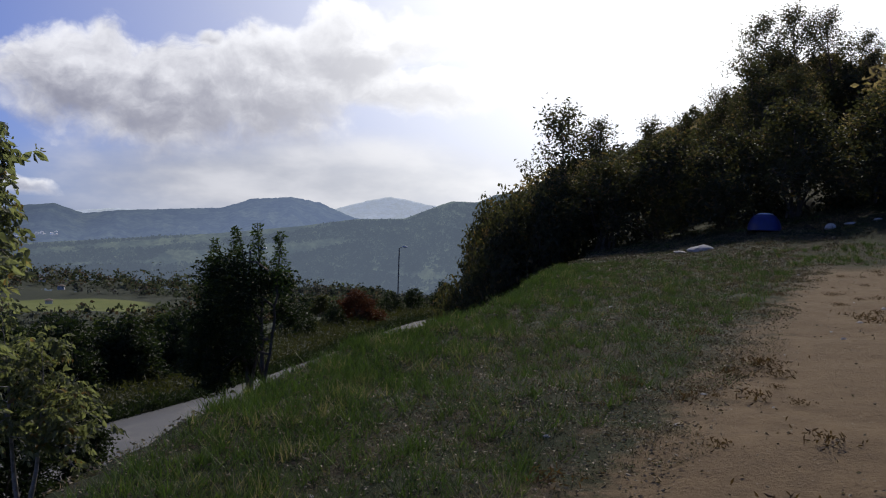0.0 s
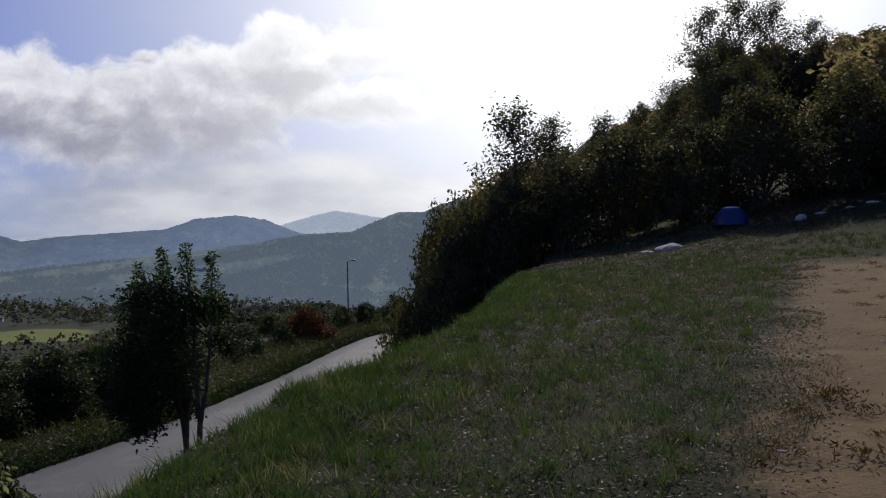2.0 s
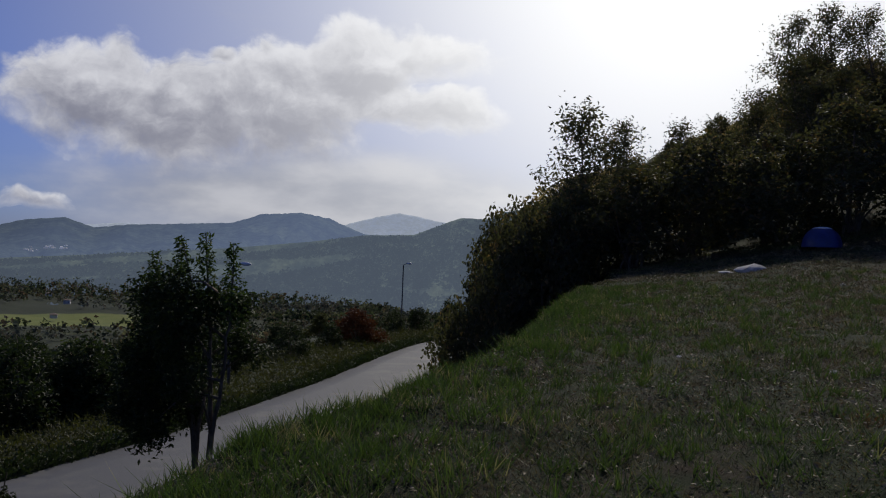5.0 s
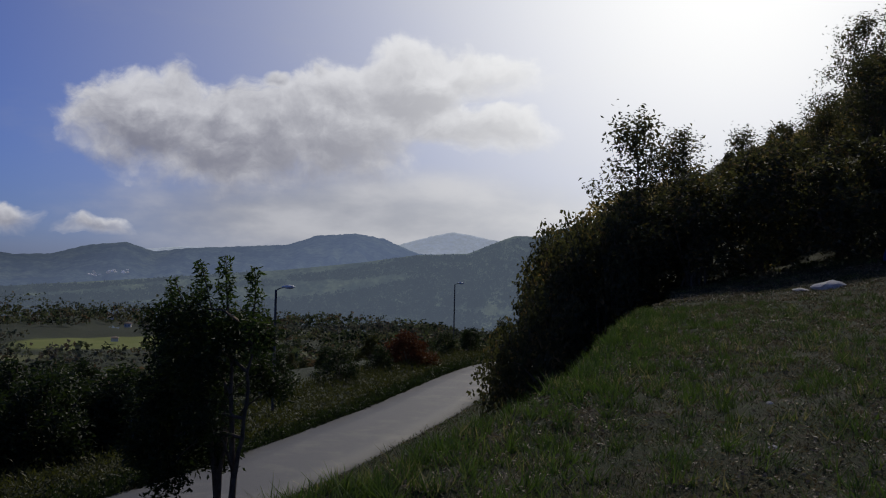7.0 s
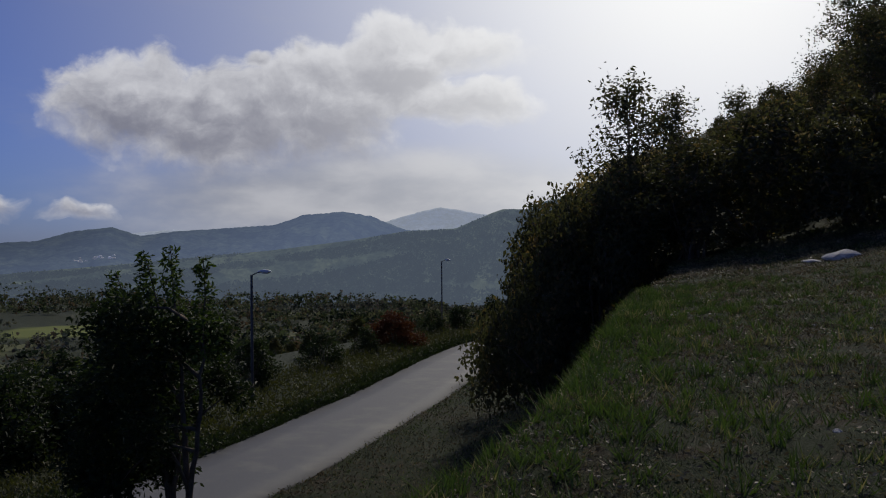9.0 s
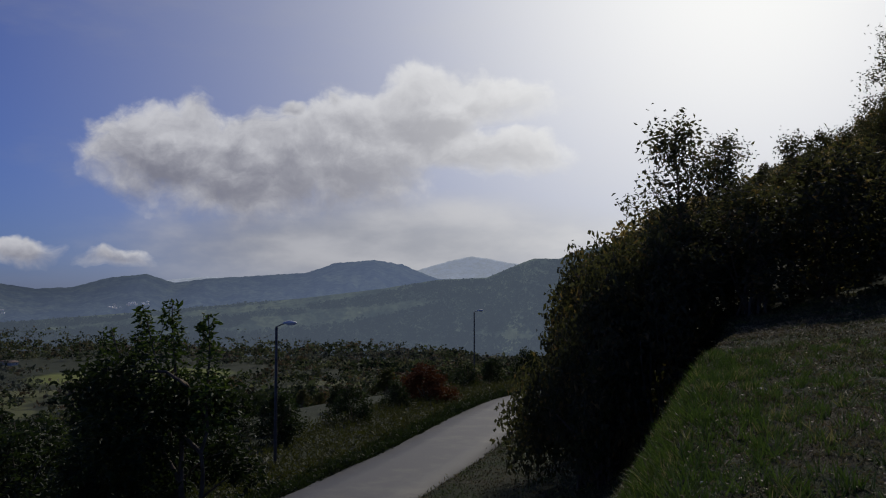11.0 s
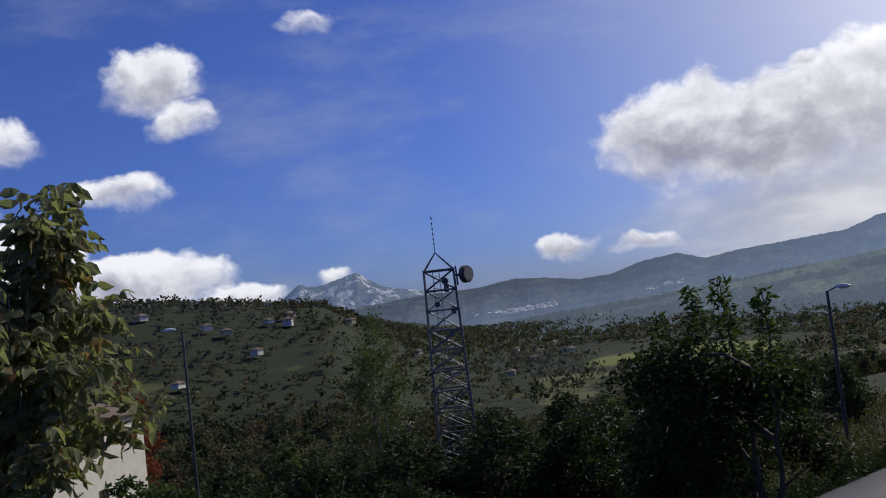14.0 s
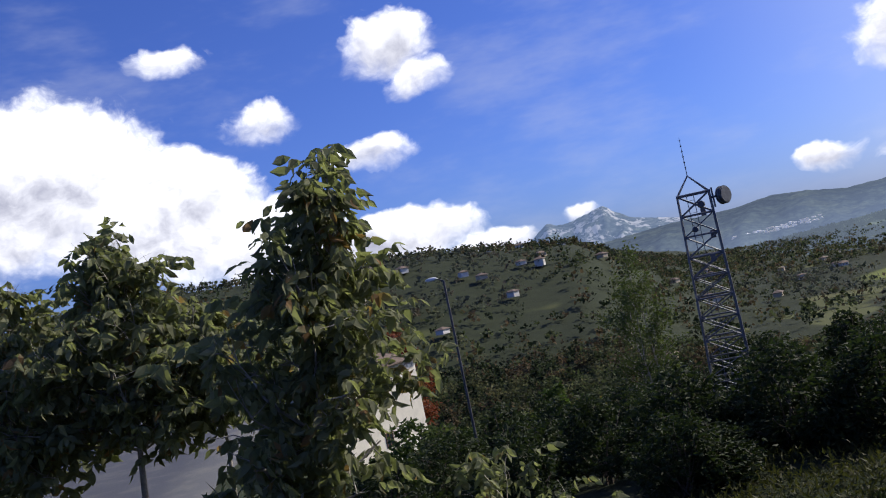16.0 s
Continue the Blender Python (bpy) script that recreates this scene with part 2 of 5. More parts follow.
def hazy(name, low, high, glow, glow_colour, rock=None, toward=1.0, fields=0.3):
    """Far mountains, seen through kilometres of air: the haze is painted on as emission."""
    m, n, b = material(name)
    # grain runs along the chain and down its flank
    o = place(n)
    split = n.t.nodes.new("ShaderNodeSeparateXYZ")
    n.put(split.inputs[0], o)
    join = n.t.nodes.new("ShaderNodeCombineXYZ")
    n.put(join.inputs[0], n.math("MULTIPLY", n.math("ARCTAN2", split.outputs[1], split.outputs[0]), 3200.0))
    n.put(join.inputs[1], n.math("MULTIPLY", n.vec("LENGTH", o), 0.40))
    n.put(join.inputs[2], n.math("MULTIPLY", split.outputs[2], 1.3))
    p = join.outputs[0]
    f = n.noise(p, 0.011, 8, 0.65)
    c = n.mix(n.ramp(f, 0.40, 0.60), low, high)
    patch = n.ramp(n.noise(p, 0.006, 3, 0.5), 0.56, 0.60)
    c = n.mix(n.math("MULTIPLY", patch, fields), c, (0.15, 0.17, 0.085))
    c = n.scale(c, n.ramp(n.noise(p, 0.05, 5, 0.7), 0.35, 0.65, 0.62, 1.32))
    if rock:
        c = n.mix(n.ramp(n.noise(n.vec("MULTIPLY", p, (1, 1, 0.35)), 0.02, 8, 0.7), 0.51, 0.57), c, rock)
    n.put(b.inputs["Base Color"], c)
    b.inputs["Roughness"].default_value = 1.0
    b.inputs["Specular IOR Level"].default_value = 0.0
    # haze painted as emission, brighter towards the sun's side of the sky
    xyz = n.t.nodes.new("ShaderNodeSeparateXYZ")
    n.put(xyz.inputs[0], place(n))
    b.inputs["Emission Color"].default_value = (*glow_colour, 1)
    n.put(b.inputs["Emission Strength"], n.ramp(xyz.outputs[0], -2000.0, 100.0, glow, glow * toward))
    return m


def asphalt_material():
    m, n, b = material("asphalt")
    p = place(n)
    big, grit = n.noise(p, 0.5, 5, 0.6), n.noise(p, 60, 3, 0.7)
    c = n.mix(grit, (0.042, 0.045, 0.053), (0.084, 0.086, 0.094))
    c = n.mix(n.ramp(big, 0.45, 0.7), c, (0.105, 0.102, 0.096))
    crack = n.ramp(n.voronoi(n.vec("ADD", p, n.scale(n.noise(p, 1.5, 4, colour=True), 1.2)), 0.35), 0.0, 0.03, 0.55, 1.0)
    n.put(b.inputs["Base Color"], n.scale(c, crack))
    b.inputs["Roughness"].default_value = 0.75
    bump(n, b, grit, 0.5, 0.01)
    return m


M_GROUND, M_ASPHALT = ground_material(), asphalt_material()
M_BARK = plain("bark", (0.12, 0.095, 0.07), 0.9, vary=0.4, scale=5, relief=0.9)
M_PALE_BARK = plain("pale_bark", (0.33, 0.30, 0.26), 0.85, vary=0.35, scale=6, relief=0.8)
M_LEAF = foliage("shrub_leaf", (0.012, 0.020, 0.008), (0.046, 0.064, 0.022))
M_WALNUT = foliage("walnut_leaf", (0.095, 0.105, 0.055), (0.33, 0.335, 0.19), (0.28, 0.17, 0.08), 0.2, 0.55)
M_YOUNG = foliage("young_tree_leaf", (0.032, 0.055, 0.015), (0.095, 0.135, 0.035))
# wood and hill leaves lightened towards brown, painting in the glare over the rise
M_WOOD_LEAF = foliage("wood_leaf", (0.036, 0.038, 0.020), (0.105, 0.098, 0.050), (0.20, 0.13, 0.06), 0.4, 0.45)
M_GLARE_BROWN = foliage("glare_brown_hill_leaf", (0.15, 0.112, 0.075), (0.40, 0.295, 0.19), (0.32, 0.25, 0.10), 0.4, 0.6)
M_RUST = foliage("autumn_leaf", (0.060, 0.020, 0.010), (0.13, 0.042, 0.018))
M_RUST_TREE = foliage("red_autumn_leaf", (0.14, 0.035, 0.018), (0.27, 0.080, 0.035))
M_BIRCH = foliage("birch_leaf", (0.055, 0.080, 0.022), (0.13, 0.155, 0.05))


def blade_material(name, dead):
    """Grass blades: green, olive and dead patches a stride across."""
    m, n, b = material(name)
    isle = n.t.nodes.new("ShaderNodeNewGeometry").outputs["Random Per Island"]
    p = place(n)
    patch, small = n.noise(p, 0.55, 4, 0.6), n.noise(p, 3.5, 3, 0.6)
    c = n.mix(n.math("POWER", isle, 1.6), (0.004, 0.009, 0.002), (0.135, 0.215, 0.036))
    olive = n.mix(n.math("POWER", isle, 1.6), (0.008, 0.009, 0.003), (0.185, 0.190, 0.062))
    brown = n.mix(n.math("POWER", isle, 1.6), (0.012, 0.009, 0.005), (0.27, 0.20, 0.11))
    c = n.mix(n.ramp(patch, 0.42, 0.58), c, olive)
    c = n.mix(n.math("MULTIPLY", n.ramp(n.math("ADD", n.math("MULTIPLY", patch, 0.5), n.math("MULTIPLY", small, 0.5)), 0.45, 0.55), dead), c, brown)
    c = n.scale(c, n.ramp(small, 0.3, 0.7, 0.6, 1.45))
    n.put(b.inputs["Base Color"], c)
    b.inputs["Roughness"].default_value = 0.6
    b.inputs["Specular IOR Level"].default_value = 0.2
    back = n.t.nodes.new("ShaderNodeBsdfTranslucent")
    n.put(back.inputs[0], c)
    blend = n.t.nodes.new("ShaderNodeMixShader")
    blend.inputs[0].default_value = 0.25
    n.t.links.new(b.outputs[0], blend.inputs[1])
    n.t.links.new(back.outputs[0], blend.inputs[2])
    n.t.links.new(blend.outputs[0], n.t.nodes["Material Output"].inputs[0])
    return m


M_GRASS = blade_material("grass_blade", 0.9)
M_STRAW = foliage("straw", (0.07, 0.054, 0.026), (0.30, 0.25, 0.15), None, 0.0, 0.25)
M_LITTER = foliage("fallen_leaf", (0.06, 0.040, 0.022), (0.34, 0.27, 0.18), None, 0.0, 0.15)
M_VERGE = foliage("verge_blade", (0.030, 0.036, 0.010), (0.095, 0.092, 0.030))
M_TUFT = foliage("tuft_blade", (0.022, 0.042, 0.008), (0.125, 0.185, 0.046), (0.30, 0.25, 0.14), 0.4, 0.35)
M_WEED = foliage("reddish_weed", (0.07, 0.045, 0.02), (0.15, 0.085, 0.04))


def woods_material():
    """Mixed woods: each crown its own green, olive or brown."""
    m, n, b = material("mixed_woods")
    p = place(n)
    cells = n.t.nodes.new("ShaderNodeTexVoronoi")
    n.put(cells.inputs["Vector"], n.vec("MULTIPLY", p, (1, 1, 0.2)))
    cells.inputs["Scale"].default_value = 0.16
    split = n.t.nodes.new("ShaderNodeSeparateXYZ")
    n.put(split.inputs[0], cells.outputs["Color"])
    isle = n.t.nodes.new("ShaderNodeNewGeometry").outputs["Random Per Island"]
    c = n.mix(n.ramp(split.outputs[0], 0.1, 0.9), (0.016, 0.026, 0.013), (0.070, 0.088, 0.036))
    c = n.mix(n.math("MULTIPLY", n.ramp(split.outputs[1], 0.72, 0.80), 0.8), c, (0.115, 0.080, 0.045))
    c = n.mix(n.math("MULTIPLY", n.ramp(split.outputs[2], 0.80, 0.86), 0.8), c, (0.125, 0.130, 0.060))
    c = n.mix(n.ramp(n.noise(p, 0.006, 2, 0.5), 0.5, 0.62, 0.0, 0.5), c, (0.085, 0.095, 0.085))
    c = n.scale(c, n.ramp(isle, 0.0, 1.0, 0.6, 1.45))
    n.put(b.inputs["Base Color"], c)
    b.inputs["Roughness"].default_value = 0.75
    b.inputs["Specular IOR Level"].default_value = 0.15
    back = n.t.nodes.new("ShaderNodeBsdfTranslucent")
    n.put(back.inputs[0], c)
    blend = n.t.nodes.new("ShaderNodeMixShader")
    blend.inputs[0].default_value = 0.4
    n.t.links.new(b.outputs[0], blend.inputs[1])
    n.t.links.new(back.outputs[0], blend.inputs[2])
    n.t.links.new(blend.outputs[0], n.t.nodes["Material Output"].inputs[0])
    return m


M_FAR_WOOD = woods_material()
M_STEEL = plain("galvanised_steel", (0.17, 0.175, 0.19), 0.55, 0.6, 0.2, 3.0, 0.1)
M_DARK_STEEL = plain("dark_pole_steel", (0.10, 0.10, 0.11), 0.55, 0.6, 0.2, 3.0, 0.1)
M_WHITE = plain("white_paint", (0.72, 0.72, 0.70), 0.5, 0.0, 0.08, 2.0, 0.1)
M_PLASTER = plain("cream_plaster", (0.72, 0.68, 0.58), 0.85, 0.0, 0.08, 1.0, 0.2)
M_ROOF = plain("brown_roof_tile", (0.16, 0.115, 0.085), 0.85, 0.0, 0.3, 2.0, 0.6)
M_GLASS = plain("dark_pane", (0.03, 0.035, 0.04), 0.08, 0.0, 0.1, 1.0, 0.0)
M_WOODWORK = plain("brown_woodwork", (0.16, 0.09, 0.05), 0.6, 0.0, 0.2, 3.0, 0.3)
M_STONE = plain("pale_stone", (0.42, 0.40, 0.36), 0.9, 0.0, 0.3, 7.0, 0.8)
M_BLUE = plain("blue_tarpaulin", (0.014, 0.026, 0.13), 0.5, 0.0, 0.2, 3.0, 0.4)
M_RUBBER = plain("black_rubber", (0.02, 0.02, 0.02), 0.8)


# ---------------------------------------------------------------- mesh helpers
def mesh_of(name, verts, faces, mat, smooth=False):
    """A mesh from arrays; every face has the same number of corners."""
    verts, faces = np.asarray(verts, dtype=np.float32), np.asarray(faces, dtype=np.int32)
    me = bpy.data.meshes.new(name)
    me.vertices.add(len(verts))
    me.vertices.foreach_set("co", verts.ravel())
    k = faces.shape[1]
    me.loops.add(faces.size)
    me.loops.foreach_set("vertex_index", faces.ravel())
    me.polygons.add(len(faces))
    me.polygons.foreach_set("loop_start", np.arange(0, faces.size, k, dtype=np.int32))
    me.polygons.foreach_set("loop_total", np.full(len(faces), k, dtype=np.int32))
    me.polygons.foreach_set("use_smooth", np.full(len(faces), smooth, dtype=bool))
    me.materials.append(mat)
    me.update(calc_edges=True)
    return me


def piece(name, me, parent=None, label=""):
    ob = new(name, me)
    ob.parent = parent
    return tagged(ob, label) if label else ob


def part(name, bm, mat, parent=None, label="", smooth=False):
    me = bpy.data.meshes.new(name)
    bm.normal_update()
    bm.to_mesh(me)
    bm.free()
    me.materials.append(mat)
    if smooth:
        me.polygons.foreach_set("use_smooth", np.full(len(me.polygons), True, dtype=bool))
    return piece(name, me, parent, label)


def thing(name, m, label, category, group="", kind=""):
    ob = new(name)
    ob.matrix_world = m
    return tagged(ob, label, category, group, kind)


def box(bm, size, m=None, bevel=0.0):
    g = bmesh.ops.create_cube(bm, size=1.0, matrix=(m or Matrix()) @ Matrix.Diagonal((*size, 1)))
    if bevel:
        edges = {e for v in g["verts"] for e in v.link_edges}
        bmesh.ops.bevel(bm, geom=list(edges), offset=bevel, segments=2, affect="EDGES", profile=0.5)


def rod(bm, a, b, r1, r2=None, sides=8):
    a, b = Vector(a), Vector(b)
    q = (b - a).to_track_quat("Z", "Y").to_matrix().to_4x4()
    bmesh.ops.create_cone(bm, cap_ends=True, segments=sides, radius1=r1, radius2=r1 if r2 is None else r2,
                          depth=(b - a).length, matrix=Matrix.Translation((a + b) / 2) @ q)


def ease(a, b, x):
    t = np.clip((x - a) / (b - a), 0, 1)
    return t * t * (3 - 2 * t)


# ---------------------------------------------------------------- terrain
ROAD = [(-60, -42), (-44, -22), (-31, -2), (-22.5, 14), (-17.2, 27), (-13.2, 37), (-9.6, 48), (-7.6, 57), (-5.2, 68), (-2.6, 84), (0.0, 97), (3.2, 105), (9, 112), (18, 117), (32, 121)]
ROAD_X, ROAD_Y = np.array([p[0] for p in ROAD], float), np.array([p[1] for p in ROAD], float)
ROAD_HALF = 3.0


def road_x(y):
    return np.interp(y, ROAD_Y, ROAD_X)


def road_z(y):
    return -7.05 + 0.0 * y


def waves(x, y, s):
    return np.sin(x * s + 1.3 * np.sin(y * s * 0.7)) * np.cos(y * s * 0.9 + 1.7 * np.sin(x * s * 0.6))


def land(x, y):
    """Height of the ground."""
    x, y = np.asarray(x, float), np.asarray(y, float)
    top = 0.062 * x + 0.024 * (y - 8) - 0.12
    top = top + 0.085 * np.clip(y - 30, 0, 16) * ease(6, 18, x)
    top = top + 0.165 * np.clip(y - 46, 0, 56) * ease(4, 30, x) + 0.20 * np.clip(x - 17, 0, 40)     # hillside
    top = np.minimum(top, 19 + 0.02 * x)
    top = top + 0.05 * waves(x, y, 1.3) + 0.03 * waves(x, y, 3.1)
    crest = np.interp(y, [-40, 0, 6, 8, 10.2, 12.5, 14.6, 16.4, 18.3, 20.3, 22.4, 27, 32.6, 38.5, 42, 60, 90, 150], [-3, -3.0, -2.95, -2.75, -2.35, -1.9, -1.3, -0.45, 0.4, 1.1, 1.7, 2.6, 3.75, 5.4, 6.8, 9.0, 11.0, 22])
    rz, near = road_z(y), road_x(y) + ROAD_HALF + 1.0
    t = np.clip((crest - x) / np.maximum(crest - near, 0.5), 0, 1)
    bank = top + (rz - top) * (1 - (1 - t) ** 3.2)
    left = np.clip(road_x(y) - ROAD_HALF - 1.0 - x, 0, None)
    left = np.maximum(left, np.where(x < near, y - 108, 0))
    west = ease(146, 160, np.degrees(np.arctan2(y - 15, np.minimum(x, -1))))
    fall = -(4.0 * ease(6, 45, left) + 31 * ease(4, 215, left)) * (1 - west) - 14 * west * ease(140, 260, left)
    h = np.where(x > near, bank, rz + 0.18 * ease(0, 2.0, left) + fall)
    on_road = np.abs(x - road_x(y)) < ROAD_HALF + 1.0
    h = np.where(on_road, rz - 0.06, h)
    h = h + ease(20, 200, left) * (1.6 * waves(x, y, 0.035) + 0.7 * waves(x, y, 0.11))
    # the wooded rise across the valley, and low rolling ground further out
    a = np.degrees(np.arctan2(y - 15, x))
    r = np.hypot(x, y - 15)
    crest_el = np.interp(a, [-180, 120, 131, 133, 135.5, 138, 141.5, 145, 148, 160, 172, 180], [1.5, -1.2, -0.6, 0.0, 0.75, 1.0, 1.45, 1.88, 2.1, 2.5, 2.2, 1.5])
    rise = 2.1 + np.tan(np.radians(crest_el)) * 620
    floor = np.clip(h, -48, None)
    h = np.where(r > 150, floor + (rise - floor) * ease(230, 620, r) * ease(126, 136, np.where(a < -90, a + 360, a)), h)
    back = ease(-10, -70, y)
    h = h * (1 - back * ease(40, 90, r)) + back * ease(40, 90, r) * (2 + 0.03 * r)
    return h


def terrain():
    ang = np.radians(np.concatenate([np.arange(45, 175, 0.5), np.arange(175, 405, 2.0)]))
    rad = np.concatenate([[0.0], 0.5 * 1.043 ** np.arange(0, 217)])
    A, R = np.meshgrid(ang, rad[1:])
    X, Y = R * np.cos(A), 15 + R * np.sin(A)
    Z = land(X, Y)
    n, k = len(ang), len(rad) - 1
    verts = np.concatenate([[[0, 15, land(0, 15)]], np.stack([X, Y, Z], -1).reshape(-1, 3)])
    i, j = np.meshgrid(np.arange(k - 1), np.arange(n), indexing="ij")
    a = 1 + i * n + j
    b = 1 + i * n + (j + 1) % n
    quads = np.stack([a, a + n, b + n, b], -1).reshape(-1, 4)
    j = np.arange(0, n)
    fan = np.stack([np.zeros(n, int), 1 + j, 1 + (j + 1) % n, np.zeros(n, int)], -1)
    me = mesh_of("ground", verts, quads, M_GROUND, True)
    ob = new("ground", me)
    hole = mesh_of("ground_middle", np.concatenate([[[0, 15, float(land(0, 15))]], verts[1:n + 1]]), fan[:, :3], M_GROUND, True)
    bm = bmesh.new()
    bm.from_mesh(me)
    bm.from_mesh(hole)
    bmesh.ops.remove_doubles(bm, verts=[v for v in bm.verts if (v.co.xy - Vector((0, 15))).length < 0.6], dist=0.001)
    bm.to_mesh(me)
    bm.free()
    bpy.data.meshes.remove(hole)
    return tagged(ob, "grassy slope with a bare dirt track above a wooded valley", "ground", kind="structure")


terrain()


def ribbon(name, line, half, thick, lift, mat, label, category):
    """A road: a slab along a line, with a worn edge."""
    pts = [Vector((x, y)) for x, y in line]
    fine = []
    for a, b in zip(pts, pts[1:]):
        k = max(2, int((b - a).length / 1.5))
        fine += [a.lerp(b, i / k) for i in range(k)]
    fine.append(pts[-1])
    for _ in range(3):
        fine = [fine[0]] + [(a + b * 2 + c) / 4 for a, b, c in zip(fine, fine[1:], fine[2:])] + [fine[-1]]
    rnd = random.Random(4)
    verts, faces = [], []
    for i, p in enumerate(fine):
        d = (fine[min(i + 1, len(fine) - 1)] - fine[max(i - 1, 0)]).normalized()
        side = Vector((-d.y, d.x))
        z = float(road_z(p.y)) + lift
        for w, dz in ((half + 0.02, -thick), (half + rnd.uniform(-0.12, 0.12), 0.0), (half * 0.5, 0.03), (0, 0.05), (-half * 0.5, 0.03), (-half + rnd.uniform(-0.12, 0.12), 0.0), (-half - 0.02, -thick)):
            q = p + side * w
            verts.append((q.x, q.y, z + dz))
        if i:
            o = (i - 1) * 7
            faces += [(o + k, o + k + 1, o + k + 8, o + k + 7) for k in range(6)]
    ob = new(name, mesh_of(name, verts, [f[::-1] for f in faces], mat, True))
    return tagged(ob, label, category, kind="structure")


ribbon("road", ROAD, ROAD_HALF, 0.15, 0.03, M_ASPHALT, "grey asphalt road with worn uneven edges below a grass bank", "road")


# ---------------------------------------------------------------- mountains
def ridge(name, dist, depth, profile, mat, label, rough=1.0, seed=0):
    """A mountain chain: foot, gullied flank, crest and far side."""
    az = np.arange(profile[0][0], profile[-1][0] + 0.01, 0.12)
    el = np.interp(az, [p[0] for p in profile], [p[1] for p in profile])
    rows = 40
    verts = []
    for j in range(rows + 4):
        s = min(j / rows, 1.0)
        beyond = max(j - rows, 0) / 4
        r = dist - depth * (1 - s) + beyond * 250
        x, y = r * np.cos(np.radians(az)), 15 + r * np.sin(np.radians(az))
        top = 2.1 + np.tan(np.radians(el)) * dist
        q = np.array([noise.fractal(Vector((a * 0.6 + s * 0.8 + seed, s * 1.9, seed)), 0.9, 2.1, 6) for a in az])
        fine = np.array([noise.fractal(Vector((a * 3.0 + seed, s * 2.2, seed)), 0.8, 2.0, 4) for a in az])
        z = -52 + (top + 52) * s ** 1.25 * (1 - beyond) ** 2
        z = z + (top + 52) * rough * (0.13 * q * 4 * s * (1 - s) + 0.022 * fine * s)
        verts.append(np.stack([x, y, z], -1))
    n = len(az)
    i, j = np.meshgrid(np.arange(rows + 3), np.arange(n - 1), indexing="ij")
    a = i * n + j
    faces = np.stack([a, a + 1, a + n + 1, a + n], -1).reshape(-1, 4)
    ob = new(name, mesh_of(name, np.concatenate(verts), faces[:, ::-1], mat, True))
    return tagged(ob, label, "mountain", kind="structure")


# these materials glow in place of the haze in front of them
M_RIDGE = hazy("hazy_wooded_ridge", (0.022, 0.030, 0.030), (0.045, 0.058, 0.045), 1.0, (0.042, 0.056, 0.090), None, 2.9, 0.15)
M_RIDGE_NEAR = hazy("hazy_near_ridge", (0.020, 0.030, 0.024), (0.060, 0.075, 0.045), 0.85, (0.055, 0.070, 0.092), None, 1.9, 0.35)
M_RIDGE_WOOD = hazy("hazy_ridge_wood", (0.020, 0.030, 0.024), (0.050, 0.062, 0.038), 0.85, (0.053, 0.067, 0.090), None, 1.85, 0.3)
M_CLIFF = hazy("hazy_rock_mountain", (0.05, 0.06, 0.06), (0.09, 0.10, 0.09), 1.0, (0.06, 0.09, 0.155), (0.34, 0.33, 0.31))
M_PALE = hazy("hazy_far_mountain", (0.2, 0.22, 0.25), (0.24, 0.26, 0.28), 0.8, (0.36, 0.41, 0.48))
ridge("backdrop_far_mountain", 4500, 500, [(70, 1.0), (86, 1.7), (90.7, 2.25), (92.5, 2.6), (93.5, 2.72), (94.6, 2.5), (96.4, 2.0), (99, 1.2), (110, 1.4), (112, 1.2), (118, 0.4)], M_PALE, "pale far mountain with painted haze under the clouds", 0.5, 3)
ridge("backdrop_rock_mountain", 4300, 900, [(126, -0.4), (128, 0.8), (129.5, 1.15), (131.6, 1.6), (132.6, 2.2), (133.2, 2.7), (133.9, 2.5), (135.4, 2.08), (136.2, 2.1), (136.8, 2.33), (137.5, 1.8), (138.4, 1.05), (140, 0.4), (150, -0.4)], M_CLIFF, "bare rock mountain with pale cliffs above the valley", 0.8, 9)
ridge("backdrop_long_ridge", 3300, 1900, [(60, 0.8), (88, 1.2), (95.6, 1.3), (97.8, 2.2), (99.6, 2.5), (102, 2.3), (103.7, 1.68), (106.5, 1.5), (109.8, 1.3), (111.7, 1.03), (113.3, 1.55), (115.5, 1.3), (117.4, 0.75), (119.4, 0.65), (121.5, 1.0), (123.4, 1.15), (125.6, 0.85), (129.5, 0.75), (134, 0.4), (142, 0.1), (152, -0.2)], M_RIDGE, "long dark wooded mountain ridge with blue haze painted on", 0.8, 5)
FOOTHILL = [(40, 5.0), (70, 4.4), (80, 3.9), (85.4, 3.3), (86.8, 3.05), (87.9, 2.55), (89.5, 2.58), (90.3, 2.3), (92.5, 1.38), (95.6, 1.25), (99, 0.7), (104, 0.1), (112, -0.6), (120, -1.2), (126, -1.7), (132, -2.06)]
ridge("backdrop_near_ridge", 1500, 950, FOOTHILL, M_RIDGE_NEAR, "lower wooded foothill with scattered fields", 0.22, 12)


